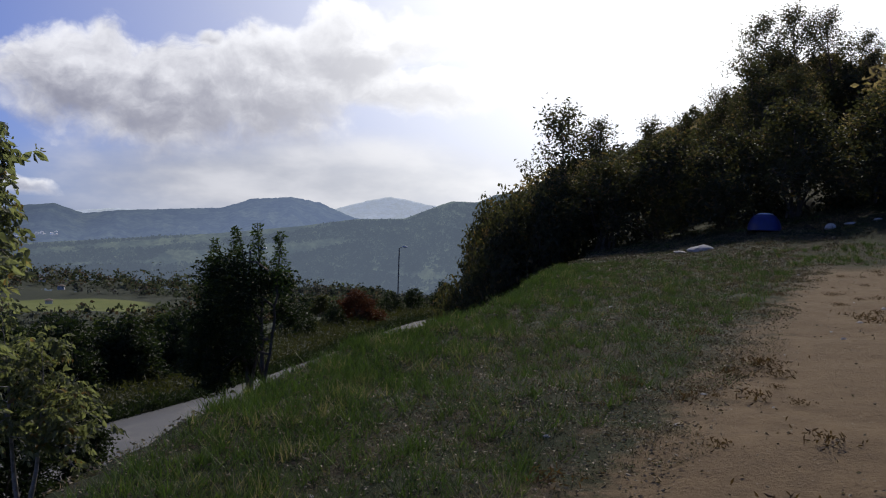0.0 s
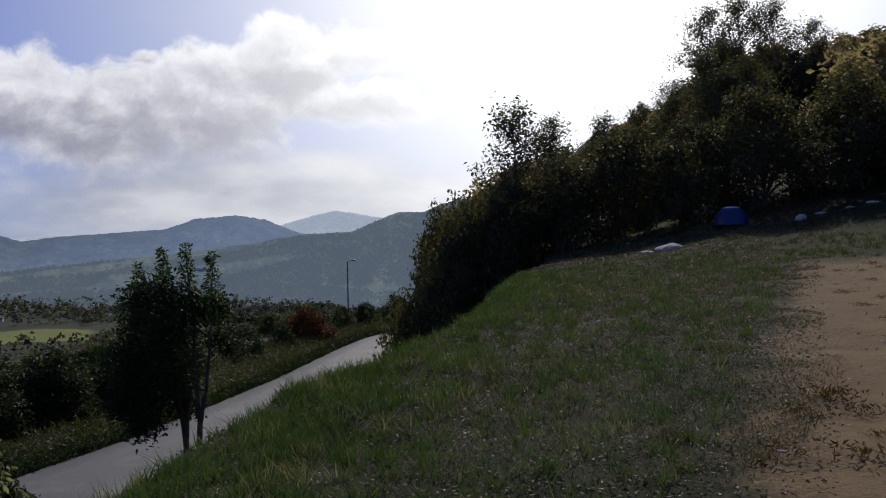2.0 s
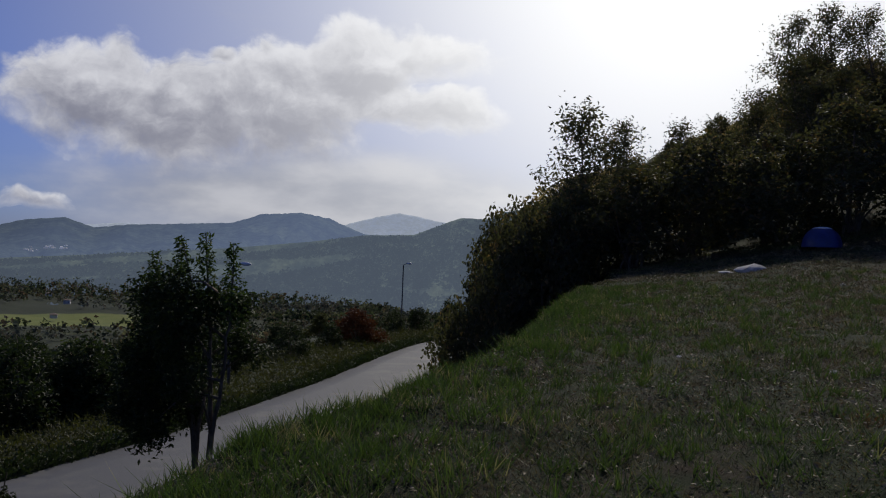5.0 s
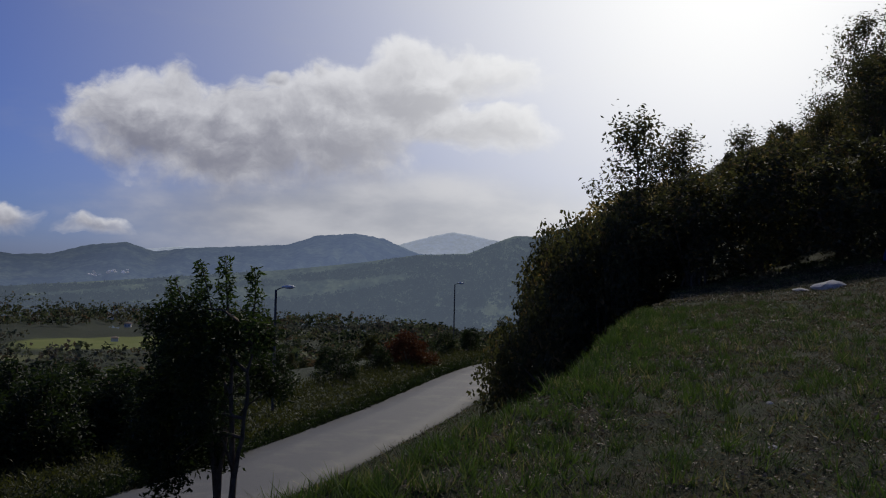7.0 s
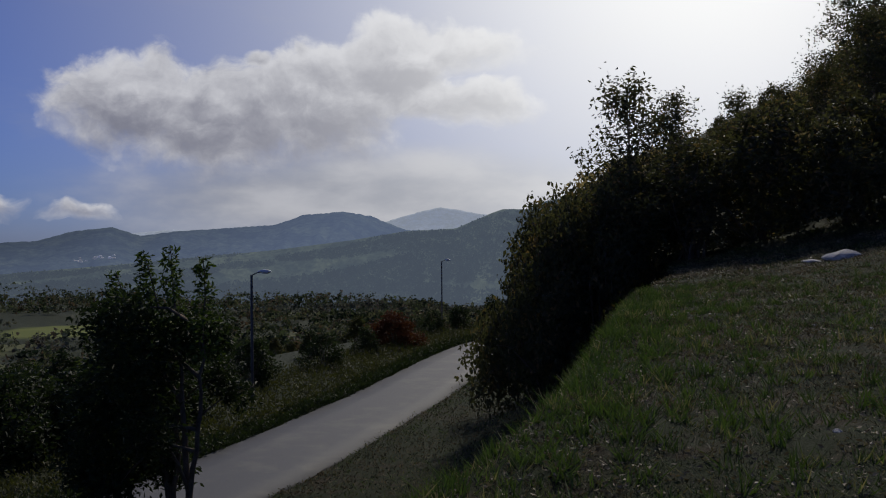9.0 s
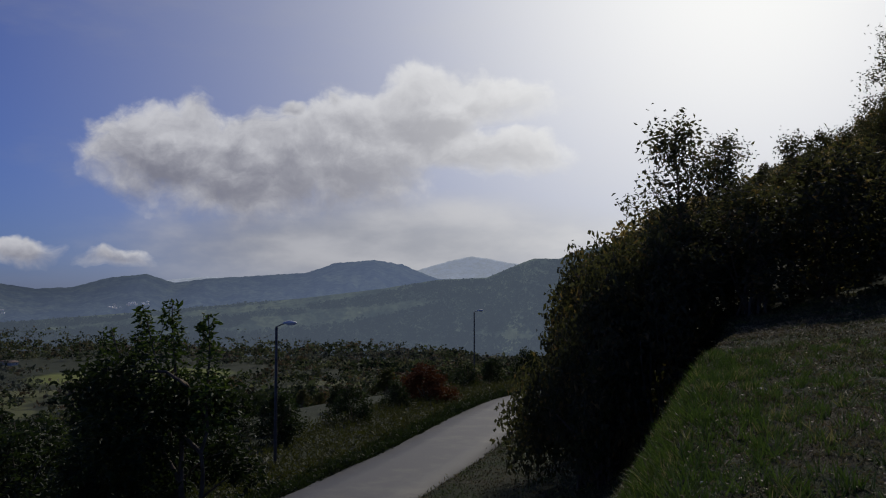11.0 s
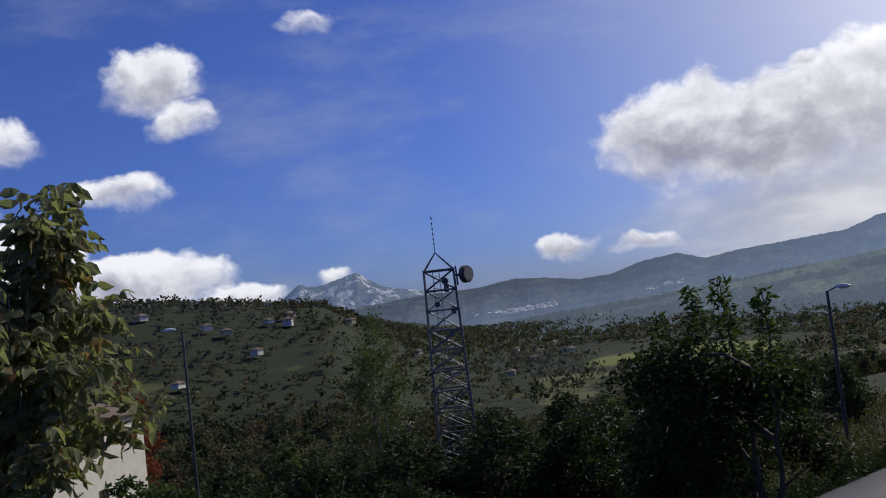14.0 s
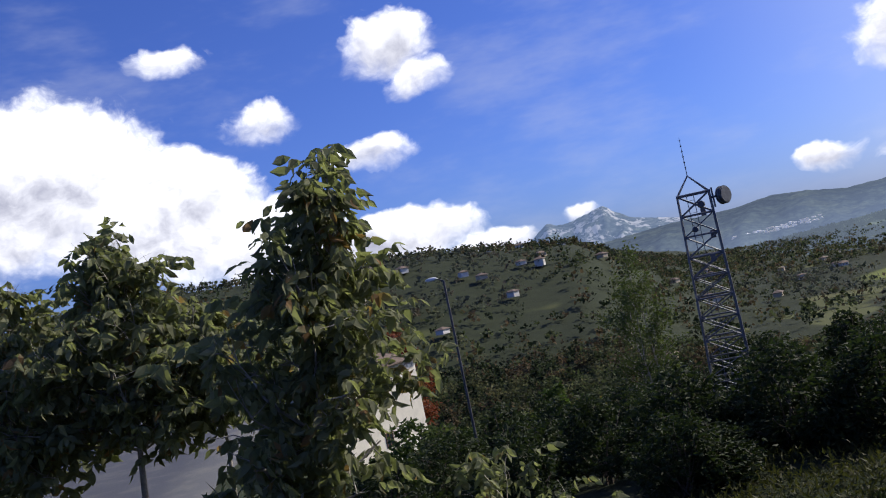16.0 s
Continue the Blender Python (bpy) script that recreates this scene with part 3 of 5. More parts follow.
# ---------------------------------------------------------------- trees
def tubes(paths, most=6):
    """Tapered limbs: each path is a list of (point, radius)."""
    verts, faces = [], []
    for path in paths:
        start = len(verts)
        sides = most if path[0][1] > 0.03 else 3
        for i, (p, r) in enumerate(path):
            d = (path[min(i + 1, len(path) - 1)][0] - path[max(i - 1, 0)][0]).normalized()
            u = d.orthogonal().normalized()
            v = d.cross(u)
            for k in range(sides):
                a = 2 * math.pi * k / sides
                verts.append(p + (u * math.cos(a) + v * math.sin(a)) * r)
            if i:
                o = start + (i - 1) * sides
                faces += [(o + k, o + (k + 1) % sides, o + sides + (k + 1) % sides, o + sides + k) for k in range(sides)]
    return np.array([tuple(v) for v in verts]), np.array(faces)


def leaf_mesh(name, centres, size, mat, rng, wide=0.45, droop=0.3, spread=1.0, oval=False, along=None):
    """Folded pointed leaves, each a pair of triangles, one island apiece."""
    c = np.asarray(centres, dtype=np.float64)
    n = len(c)
    d = rng.normal(size=(n, 3)) * np.array([1, 1, 0.6]) * spread
    d[:, 2] -= droop
    if along is not None:
        d = d * 0.45 + along
    d /= np.linalg.norm(d, axis=1, keepdims=True)
    w = np.cross(d, rng.normal(size=(n, 3)))
    w /= np.linalg.norm(w, axis=1, keepdims=True)
    up = np.cross(w, d)
    L = size * rng.uniform(0.65, 1.3, (n, 1))
    if oval:
        w1, w2 = w * L * wide * 0.42, w * L * wide * 0.48
        a, b = c + d * L * 0.28 + up * L * 0.06, c + d * L * 0.62 + up * L * 0.05
        verts = np.stack([c, a + w1 + up * L * 0.05, b + w2 + up * L * 0.05, c + d * L - up * L * 0.10, b - w2 + up * L * 0.05, a - w1 + up * L * 0.05], 1).reshape(-1, 3)
        return mesh_of(name, verts, np.arange(n * 6).reshape(-1, 6), mat)
    mid = c + d * L * 0.45
    verts = np.stack([c, mid + w * L * wide * 0.5 + up * L * 0.10, c + d * L - up * L * 0.08, mid - w * L * wide * 0.5 + up * L * 0.10], 1).reshape(-1, 3)
    faces = np.arange(n * 4).reshape(-1, 4)
    return mesh_of(name, verts, faces, mat)


def wander(p, d, length, r0, r1, steps, rng, bend=0.18, lift=0.0):
    path = [(p.copy(), r0)]
    for i in range(steps):
        d = (d + Vector(rng.normal(size=3)) * bend + Vector((0, 0, lift))).normalized()
        p = p + d * (length / steps)
        path.append((p.copy(), r0 + (r1 - r0) * (i + 1) / steps))
    return path


def plant(name, m, label, category, seed, height, spread, trunk_r, clear, limbs, leaf, count, mat, bark, leaders=1, droop=0.3, profile=None,
          lift=0.05, clump=0.22, wide=0.45, group="", splay=1.0, bend=0.05, oval=False, skew=1.0):
    """A tree or bush: trunk with limbs and twigs, and a crown of single leaves on the twigs."""
    rng = np.random.default_rng(seed)
    profile = profile or (lambda s: math.sin(math.pi * min(max(0.12 + 0.85 * s, 0), 1)) ** 0.7)
    paths, tips, share = [], [], []
    for k in range(leaders):
        ang = 2 * math.pi * k / max(leaders, 1) + rng.uniform(0, 1)
        out = 0.0 if leaders == 1 else rng.uniform(0.08, 0.22) * spread / height * 2 * splay
        h = height * (1 if k == 0 else rng.uniform(0.72, 0.97))
        stem = wander(Vector((0, 0, -0.25)), Vector((math.cos(ang) * out, math.sin(ang) * out, 1)).normalized(), h + 0.25, trunk_r, trunk_r * 0.08, 12, rng, bend, 0.03)
        paths.append(stem)
        for i in range(limbs // leaders):
            s = ((i + rng.uniform(0, 1)) / (limbs // leaders)) ** skew
            at = clear + (1 - clear) * s
            idx = min(at * 12, 11.99)
            j = int(idx)
            p0 = stem[j][0].lerp(stem[j + 1][0], idx - j)
            a = rng.uniform(0, 2 * math.pi) if leaders == 1 else ang + rng.normal() * 1.3
            reach = spread * profile(s) * rng.uniform(0.7, 1.15) / (1 if leaders == 1 else 1.25)
            d = Vector((math.cos(a), math.sin(a), 0.25 + 0.9 * s)).normalized()
            r = max(stem[j][1] * 0.5, 0.006)
            limb = wander(p0, d, reach, r, r * 0.25, 6, rng, 0.15, lift)
            paths.append(limb)
            for q in range(int(rng.integers(4, 8))):
                f = rng.uniform(0.25, 1.0) * 5.99
                g = int(f)
                p1 = limb[g][0].lerp(limb[g + 1][0], f - g)
                d1 = (limb[g + 1][0] - limb[g][0]).normalized() + Vector(rng.normal(size=3)) * 0.75
                twig = wander(p1, d1.normalized(), reach * rng.uniform(0.22, 0.5), r * 0.3, r * 0.1, 3, rng, 0.2, lift)
                paths.append(twig)
                tips += [t[0] for t in twig]
                share += [reach] * len(twig)
            tips += [t[0] for t in limb[3:]]
            share += [reach] * len(limb[3:])
        tips += [t[0] for t in stem[10:]]
        share += [spread * 0.3] * len(stem[10:])
    root = thing(name, m, label, category, group)
    v, f = tubes(paths, 6)
    piece("trunk", mesh_of("trunk", v, f, bark, True), root)
    tips = np.array([tuple(t) for t in tips])
    pick = rng.choice(len(tips), count, p=np.array(share) / sum(share))
    c = tips[pick] + np.clip(rng.normal(size=(count, 3)), -1.6, 1.6) * clump
    along = None
    if oval:
        stalks = count // 7
        d = rng.normal(size=(stalks, 3)) * np.array([1, 1, 0.35])
        d[:, 2] -= 0.35
        d /= np.linalg.norm(d, axis=1, keepdims=True)
        side = np.cross(d, np.array([0, 0, 1.0]))
        side /= np.linalg.norm(side, axis=1, keepdims=True) + 1e-6
        step = np.arange(7)
        run, turn = step // 2 * 0.10 + 0.06, np.where(step == 6, 0.0, np.where(step % 2, 1.0, -1.0))
        c = (c[:stalks, None] + d[:, None] * run[None, :, None]).reshape(-1, 3)
        along = (d[:, None] * 0.75 + side[:, None] * turn[None, :, None] * 0.9).reshape(-1, 3)
        along[:, 2] -= 0.35
    piece("crown", leaf_mesh("crown", c, leaf, mat, rng, wide, droop, 1.0, oval, along), root)
    return root


def clone(ob, m):
    """A copy at m that does not take over the first one's scale."""
    s = ob.matrix_world.to_scale()
    return copy_thing(ob, m @ Matrix.Diagonal((1 / s.x, 1 / s.y, 1 / s.z, 1)))


def at(x, y, turn=0.0, scale=1.0, dz=0.0):
    return Matrix.Translation((x, y, float(land(x, y)) + dz)) @ Matrix.Rotation(turn, 4, "Z") @ Matrix.Diagonal((scale, scale, scale, 1))


def shrub(name, m, label, category, seed, height, spread, leaf, count, mat, bark, lobes=11, group="", wide=0.5, low=0.0, droop=0.2):
    """A bush or bushy tree: stems that fork towards uneven lobes full of single leaves."""
    rng = np.random.default_rng(seed)
    centres, radii, paths = [], [], []
    for k in range(lobes):
        s = (k + 0.5) / lobes
        a = k * 2.4 + rng.uniform(-0.5, 0.5)
        z = height * (low + (0.93 - low) * (0.12 + 0.80 * s))
        reach = spread * (1.02 - 0.80 * s ** 1.6) * rng.uniform(0.45, 0.85)
        r = spread * rng.uniform(0.26, 0.44) * (1.15 - 0.45 * s)
        c = np.array([math.cos(a) * reach, math.sin(a) * reach, min(z, height - r * 0.8)])
        centres.append(c)
        radii.append(r)
        foot = Vector((rng.normal() * 0.08 * spread, rng.normal() * 0.08 * spread, -0.25))
        d = (Vector(c) - foot)
        paths.append(wander(foot, (d.normalized() + Vector((0, 0, 0.5))).normalized(), d.length, 0.012 * height, 0.004 * height, 7, rng, 0.12))
        for q in range(3):
            e = Vector(rng.normal(size=3)).normalized()
            paths.append(wander(Vector(c) - e * r * 0.5, e, r * 1.5, 0.004 * height, 0.001 * height, 4, rng, 0.2, 0.05))
    radii = np.array(radii)
    pick = rng.choice(lobes, count, p=radii ** 2 / (radii ** 2).sum())
    d = rng.normal(size=(count, 3))
    d /= np.linalg.norm(d, axis=1, keepdims=True)
    r = radii[pick] * (rng.uniform(0.05, 1, count) ** 0.45 + rng.normal(size=count) * 0.10)
    lump = 1 + 0.22 * np.sin(d[:, 0] * 7 + pick * 1.7) * np.sin(d[:, 1] * 6 + pick) * np.cos(d[:, 2] * 7)
    c = np.array(centres)[pick] + d * (r * lump)[:, None] * np.array([1, 1, 0.85])
    c = c[c[:, 2] > 0.02]
    root = thing(name, m, label, category, group)
    v, f = tubes(paths, 5)
    piece("trunk", mesh_of("trunk", v, f, bark, True), root)
    piece("crown", leaf_mesh("crown", c, leaf, mat, rng, wide, droop), root)
    return root


# ---------------------------------------------------------------- trees by the path
def rise(x, y, top):
    """How tall a thing must be to reach the height top."""
    return top - float(land(x, y))


def young_tree():
    """A forked young tree: twin stems, a heavy crown to one side, slender leafy leaders on top."""
    g = np.random.default_rng(12)
    x0, y0 = -5.9, 30.3
    z0 = float(land(x0, y0))
    root = thing("young_tree", Matrix.Translation((x0, y0, z0)), "bushy dark young tree with a forked trunk on the grass bank", "tree")
    foot = Vector((0, 0, -0.2))
    tips = [Vector((x - x0, y - y0, z - z0)) for x, y, z in ((-7.8, 31.0, 1.55), (-7.05, 30.9, 1.98), (-6.16, 30.06, 2.08), (-5.37, 29.8, 1.85))]
    lobes = [Vector((x - x0, g.normal() * 0.7, z - z0)) for x, z in ((-7.7, -2.5), (-6.9, -2.3), (-8.0, -1.5), (-6.9, -1.2), (-7.7, -0.4), (-6.6, -0.3), (-7.5, 0.5), (-6.7, 0.7),
             (-5.9, 0.2), (-5.4, -0.8), (-5.2, 0.2), (-4.9, -1.1), (-6.2, -1.7), (-8.2, -2.7), (-7.3, -3.1), (-8.4, -2.0), (-6.4, -2.8))]
    radii = np.array([0.9, 0.85, 0.8, 1.0, 0.85, 0.9, 0.6, 0.6, 0.65, 0.5, 0.45, 0.4, 0.6, 0.5, 0.6, 0.5, 0.5])
    paths = []
    for k, tip in enumerate(tips):
        start = paths[k - 1][5][0] if k % 2 else foot + Vector((-0.16 if k < 2 else 0.06, 0, 0))
        bow = start.lerp(tip, 0.45) + Vector((0.75 if k < 2 else 0.25, 0, 0.2))
        line = []
        for i in range(15):
            t = i / 14
            line.append((start * (1 - t) ** 2 + bow * 2 * t * (1 - t) + tip * t * t + Vector(g.normal(size=3)) * 0.03, (0.06 if k % 2 else 0.12) * (1 - t) ** 0.9 + 0.008))
        paths.append(line)
    for c, r in zip(lobes, radii):
        stem = paths[int(g.integers(0, 4))]
        a = stem[int(np.clip((c.z - 1.0) / stem[-1][0].z * 14, 3, 12))][0]
        paths.append([(a.lerp(c, t) + Vector((0, 0, 0.35 * math.sin(t * 3.14))), 0.04 * (1 - t) + 0.008) for t in (0, 0.25, 0.5, 0.75, 1)])
        for q in range(5):
            e = Vector(g.normal(size=3)).normalized()
            paths.append(wander(c - e * r * 0.4, e, r * 1.5, 0.010, 0.003, 4, g, 0.2, 0.05))
    v, f = tubes(paths, 8)
    piece("trunk", mesh_of("trunk", v, f, M_BARK, True), root)
    n = 17000
    pick = g.choice(len(lobes), n, p=radii ** 2.3 / (radii ** 2.3).sum())
    d = g.normal(size=(n, 3))
    d /= np.linalg.norm(d, axis=1, keepdims=True)
    lump = 1 + 0.25 * np.sin(d[:, 0] * 7 + pick * 1.7) * np.sin(d[:, 1] * 6 + pick) * np.cos(d[:, 2] * 7)
    r = radii[pick] * (g.uniform(0.05, 1, n) ** 0.45 + g.normal(size=n) * 0.13) * lump
    c = np.array([tuple(q) for q in lobes])[pick] + d * r[:, None]
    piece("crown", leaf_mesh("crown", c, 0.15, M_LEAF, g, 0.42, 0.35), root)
    for tip in tips:
        t = g.uniform(0, 1, 620) ** 0.8
        wide = 0.05 + 0.34 * t + 0.10 * np.abs(np.sin(t * 16))
        a = g.uniform(0, 2 * math.pi, 620)
        q = np.array(tuple(tip)) + np.stack([np.cos(a) * wide * g.uniform(0.3, 1, 620) + 0.10 * t, np.sin(a) * wide, -2.1 * t], -1)
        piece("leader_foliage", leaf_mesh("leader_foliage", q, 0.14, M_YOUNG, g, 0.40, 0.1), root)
    return root


young_tree()
plant("walnut_tree", at(-8.2, 13.7, 0.6), "leafy walnut rising from the foot of the bank", "tree", 26, rise(-8.2, 13.7, 4.5), 2.3, 0.14, 0.35, 90, 0.22, 7700, M_WALNUT, M_PALE_BARK,
      lift=0.0, clump=0.16, droop=0.7, profile=lambda s: 0.16 + 0.84 * math.sin(math.pi * (0.15 + 0.8 * s)), wide=0.42, oval=True)
# the tallest walnut leans out over the bank
LEAN = Matrix(((1, 0, 0.17, 0), (0, 1, 0.315, 0), (0, 0, 1, 0), (0, 0, 0, 1)))
plant("walnut_tree", at(-11.74, 19.0, 0.0) @ LEAN, "tall walnut tree with large drooping leaves beside the road", "tree", 21, rise(-11.74, 19.0, 3.65), 2.25, 0.15, 0.50, 90, 0.20, 6600, M_WALNUT, M_PALE_BARK,
      lift=0.0, clump=0.12, droop=0.7, profile=lambda s: 0.03 + min(0.95 * (1 - s) ** 0.9, 0.40 + 0.4 * s), wide=0.46, oval=True)
plant("walnut_tree", at(-15.5, 19.0, 1.0), "walnut tree with a slender pointed top beside the road", "tree", 22, rise(-15.5, 19.0, 3.8), 1.6, 0.14, 0.72, 76, 0.21, 5000, M_WALNUT, M_PALE_BARK,
      lift=0.05, clump=0.14, droop=0.7, profile=lambda s: 0.08 + (1 - s) ** 0.65, wide=0.46, oval=True, skew=1.35)
plant("walnut_tree", at(-16.6, 17.0, 2.0), "leafy walnut tree at the edge of the road", "tree", 23, rise(-16.6, 17.0, 3.5), 1.8, 0.14, 0.71, 76, 0.21, 5200, M_WALNUT, M_PALE_BARK,
      lift=0.05, clump=0.15, droop=0.7, profile=lambda s: 0.14 + (1 - s) ** 1.1, wide=0.46, oval=True, skew=1.35)
plant("walnut_tree", at(-14.3, 20.3, 4.0), "low leafy walnut between two taller ones", "tree", 25, rise(-14.3, 20.3, 2.2), 1.1, 0.12, 0.86, 50, 0.19, 2600, M_WALNUT, M_PALE_BARK,
      lift=0.05, clump=0.15, droop=0.7, profile=lambda s: 1.1 - 0.7 * s, wide=0.46, oval=True, skew=1.35)
plant("walnut_tree", at(-10.2, 22.4, 2.6), "low spreading walnut with bare pale lower limbs", "tree", 24, rise(-10.2, 22.4, -0.85), 1.9, 0.10, 0.60, 44, 0.19, 4600, M_WALNUT, M_PALE_BARK,
      leaders=2, lift=-0.02, clump=0.15, droop=0.7, profile=lambda s: 1.05 - 0.5 * s, wide=0.46, oval=True, skew=1.35)
for i, (x, y, k) in enumerate([(-13.4, 23.6, 1.0), (-12.2, 26.0, 0.9), (-11.4, 28.6, 0.8)]):
    shrub("bush", at(x, y, i, k), "dark low bush at the foot of the bank", "bush", 32 + i, 4.6, 2.0, 0.17, 7000, M_LEAF, M_BARK, 11, "bushes at the foot of the bank")

# ---------------------------------------------------------------- the dark wood on the rise
EDGE = [(2.9, 53, 1.1), (3.4, 49.5, 0.95), (5.0, 48, 1.05), (6.6, 50, 1.25), (8.6, 48.5, 1.15), (11.5, 49, 1.3), (14.8, 47.5, 1.2), (18.2, 47, 1.35), (21.8, 45, 1.3),
        (25.5, 43.5, 1.4), (29.5, 41, 1.4), (33.5, 38, 1.5), (38, 34, 1.5), (4.4, 56, 1.3), (43, 29, 1.5), (3.4, 60, 1.2), (6.0, 66, 1.4)]
kinds = []
for i, (x, y, k) in enumerate(EDGE):
    a = math.degrees(math.atan2(y, x))
    top = 1.65 + math.hypot(x, y) * math.tan(radians(np.interp(a, [78, 82, 84, 86, 88, 89.5], [4.8, 5.0, 4.6, 3.6, 2.6, 1.6])))
    tall = max(k, rise(x, y, top) / 4.6) if a > 78 else k
    m = at(x, y, i * 1.7) @ Matrix.Diagonal((k, k, tall, 1))
    if i < 4:
        kinds.append(shrub("bush", m, "dense dark bush at the edge of the wood", "bush", 40 + i, 4.6, 2.9, 0.20, 7000, M_WOOD_LEAF, M_BARK, 13, "bushes along the wood"))
    else:
        clone(kinds[i % 4], m)
rng = np.random.default_rng(77)


def under(x, y, k, tall):
    """Keeps what grows on the rise below its uneven skyline."""
    a, r = math.degrees(math.atan2(y, x)), math.hypot(x, y)
    most = np.interp(a, [40, 63, 66, 71, 72.0, 72.8, 74, 76.4, 79, 81, 83, 86, 89], [13, 12, 11.8, 11.6, 10.4, 9.4, 8.0, 6.5, 6.1, 5.6, 5.4, 3.2, 1.5])
    return min(k, (1.65 + r * math.tan(radians(most)) - float(land(x, y))) / tall)


copses = []
spots = [(x, y, rise(x, y, top) / 10) for x, y, top in ((7.1, 53.4, 9.4), (9.3, 54.8, 9.0), (11.0, 56.2, 7.6), (13.4, 58.5, 9.7), (15.8, 58.4, 10.0),
                                                        (27.3, 79.4, 22.3), (30.1, 78.4, 22.6), (32.8, 77.3, 22.0), (35.2, 76.3, 20.4))]
for q in range(22):
    a, r = rng.uniform(40, 78), rng.uniform(52, 105)
    x, y = r * math.cos(radians(a)), r * math.sin(radians(a))
    k = under(x, y, rng.uniform(0.55, 0.95), 10.0)
    if k > 0.35:
        spots.append((x, y, k))
for i, (x, y, k) in enumerate(spots):
    if i < 3:
        copses.append(plant("oak_tree", at(x, y, i, k), "airy broadleaf tree standing against the bright sky", "tree", 60 + i, 10.0, 2.9, 0.16, 0.25, 40, 0.25, 3600, M_WOOD_LEAF, M_BARK,
                            lift=0.08, clump=0.34, group="trees on the wooded rise"))
    else:
        clone(copses[i % 3], at(x, y, i * 2.1) @ Matrix.Diagonal((k, k, k, 1)))
hill_kinds = []
for i in range(70):
    a, r = 40 + (i % 46) + rng.uniform(-1, 1), rng.uniform(52, 102)
    x, y = r * math.cos(radians(a)), r * math.sin(radians(a))
    k = under(x, y, rng.uniform(0.8, 1.6), 5.0)
    if k < 0.4:
        continue
    # leaf browns here carry the painted glare over the rise
    if len(hill_kinds) < 4:
        hill_kinds.append(shrub("bush", at(x, y, i, k), "bush on the wooded rise, brown glare painted into its leaves", "bush", 210 + i, 5.0, 3.2, 0.36, 3000, (M_GLARE_BROWN, M_GLARE_BROWN, M_WOOD_LEAF, M_GLARE_BROWN)[len(hill_kinds)], M_BARK, 12, "bushes on the rise"))
    else:
        clone(hill_kinds[i % 4], at(x, y, i * 1.3) @ Matrix.Diagonal((k, k, k, 1)))

for i in range(26):
    a, r = 63 + 17 * (i + rng.uniform()) / 26, rng.uniform(84, 100)
    x, y = r * math.cos(radians(a)), r * math.sin(radians(a))
    k = rng.uniform(0.28, 0.62)
    clone(hill_kinds[i % 4], at(x, y, i * 1.9) @ Matrix.Diagonal((k, k, k * rng.uniform(0.9, 1.4), 1)))

# ---------------------------------------------------------------- growth beyond the road
low_kinds = []
near_spots = [(-19.5, 47.5, 0.95), (-22.5, 46.0, 1.15), (-25.5, 44, 1.0), (-21, 51, 1.25), (-28.5, 41.5, 0.9), (-31.5, 40, 0.85), (-24.5, 48.5, 1.1), (-18.2, 52.5, 1.2), (-27, 36, 0.8), (-30, 32, 0.9),
              (-34.5, 37, 0.8), (-22.8, 39.5, 0.75), (-16.6, 58, 0.9), (-27.0, 62.0, 1.35), (-31, 58, 1.4), (-24, 58, 1.2), (-15.2, 70, 1.0), (-12.5, 80, 1.1), (-10.5, 90, 1.2), (-9.0, 98, 1.25), (-15, 88, 1.4), (-12, 108, 1.5), (-6, 108, 1.2), (-3.5, 112, 1.1), (0.5, 117, 1.2), (-9, 116, 1.4)]
near_spots += [(-30.5, 101.9, 0.9), (-29.1, 105.3, 1.0), (-30.0, 114.3, 1.1), (-33.8, 116.0, 1.1)]
near_kinds = []
for i, (x, y, k) in enumerate(near_spots):
    a = math.degrees(math.atan2(y - 9, x - 0.5))
    k = min(k, max(0.4, (1.7 + math.hypot(x, y - 9) * math.tan(radians(np.interp(a, [90, 93, 97, 110, 120], [-2.6, -3.2, -4.3, -5.0, -5.5]))) - float(land(x, y))) / 4.4))
    if i < 4:
        near_kinds.append(shrub("bush", at(x, y, i, k), "dark overgrown bush on the far side of the road", "bush", 80 + i, 4.4, 2.7, 0.29, 2500, M_LEAF, M_BARK, 12, "bushes beyond the road"))
    else:
        clone(near_kinds[i % 4], at(x, y, i * 1.9) @ Matrix.Diagonal((k, k, k, 1)))
for i in range(40):
    a, r = 119 + (i % 22) * 1.45 + rng.uniform(-0.6, 0.6), rng.uniform(37, 58) + (20 if i > 21 else 0)
    x, y = r * math.cos(radians(a)), 15 + r * math.sin(radians(a))
    if x > road_x(y) - 6 or math.hypot(x + 37.3, y - 62) < 4:
        continue
    k = min(1.2, (2.0 + r * math.tan(radians(-9.3 + 1.2 * math.sin(a) + (2.2 if i > 21 else 0)))- float(land(x, y))) / 4.4)
    if k > 0.25:
        clone(near_kinds[i % 4], at(x, y, i * 2.3) @ Matrix.Diagonal((max(k, 0.9), max(k, 0.9), k, 1)))
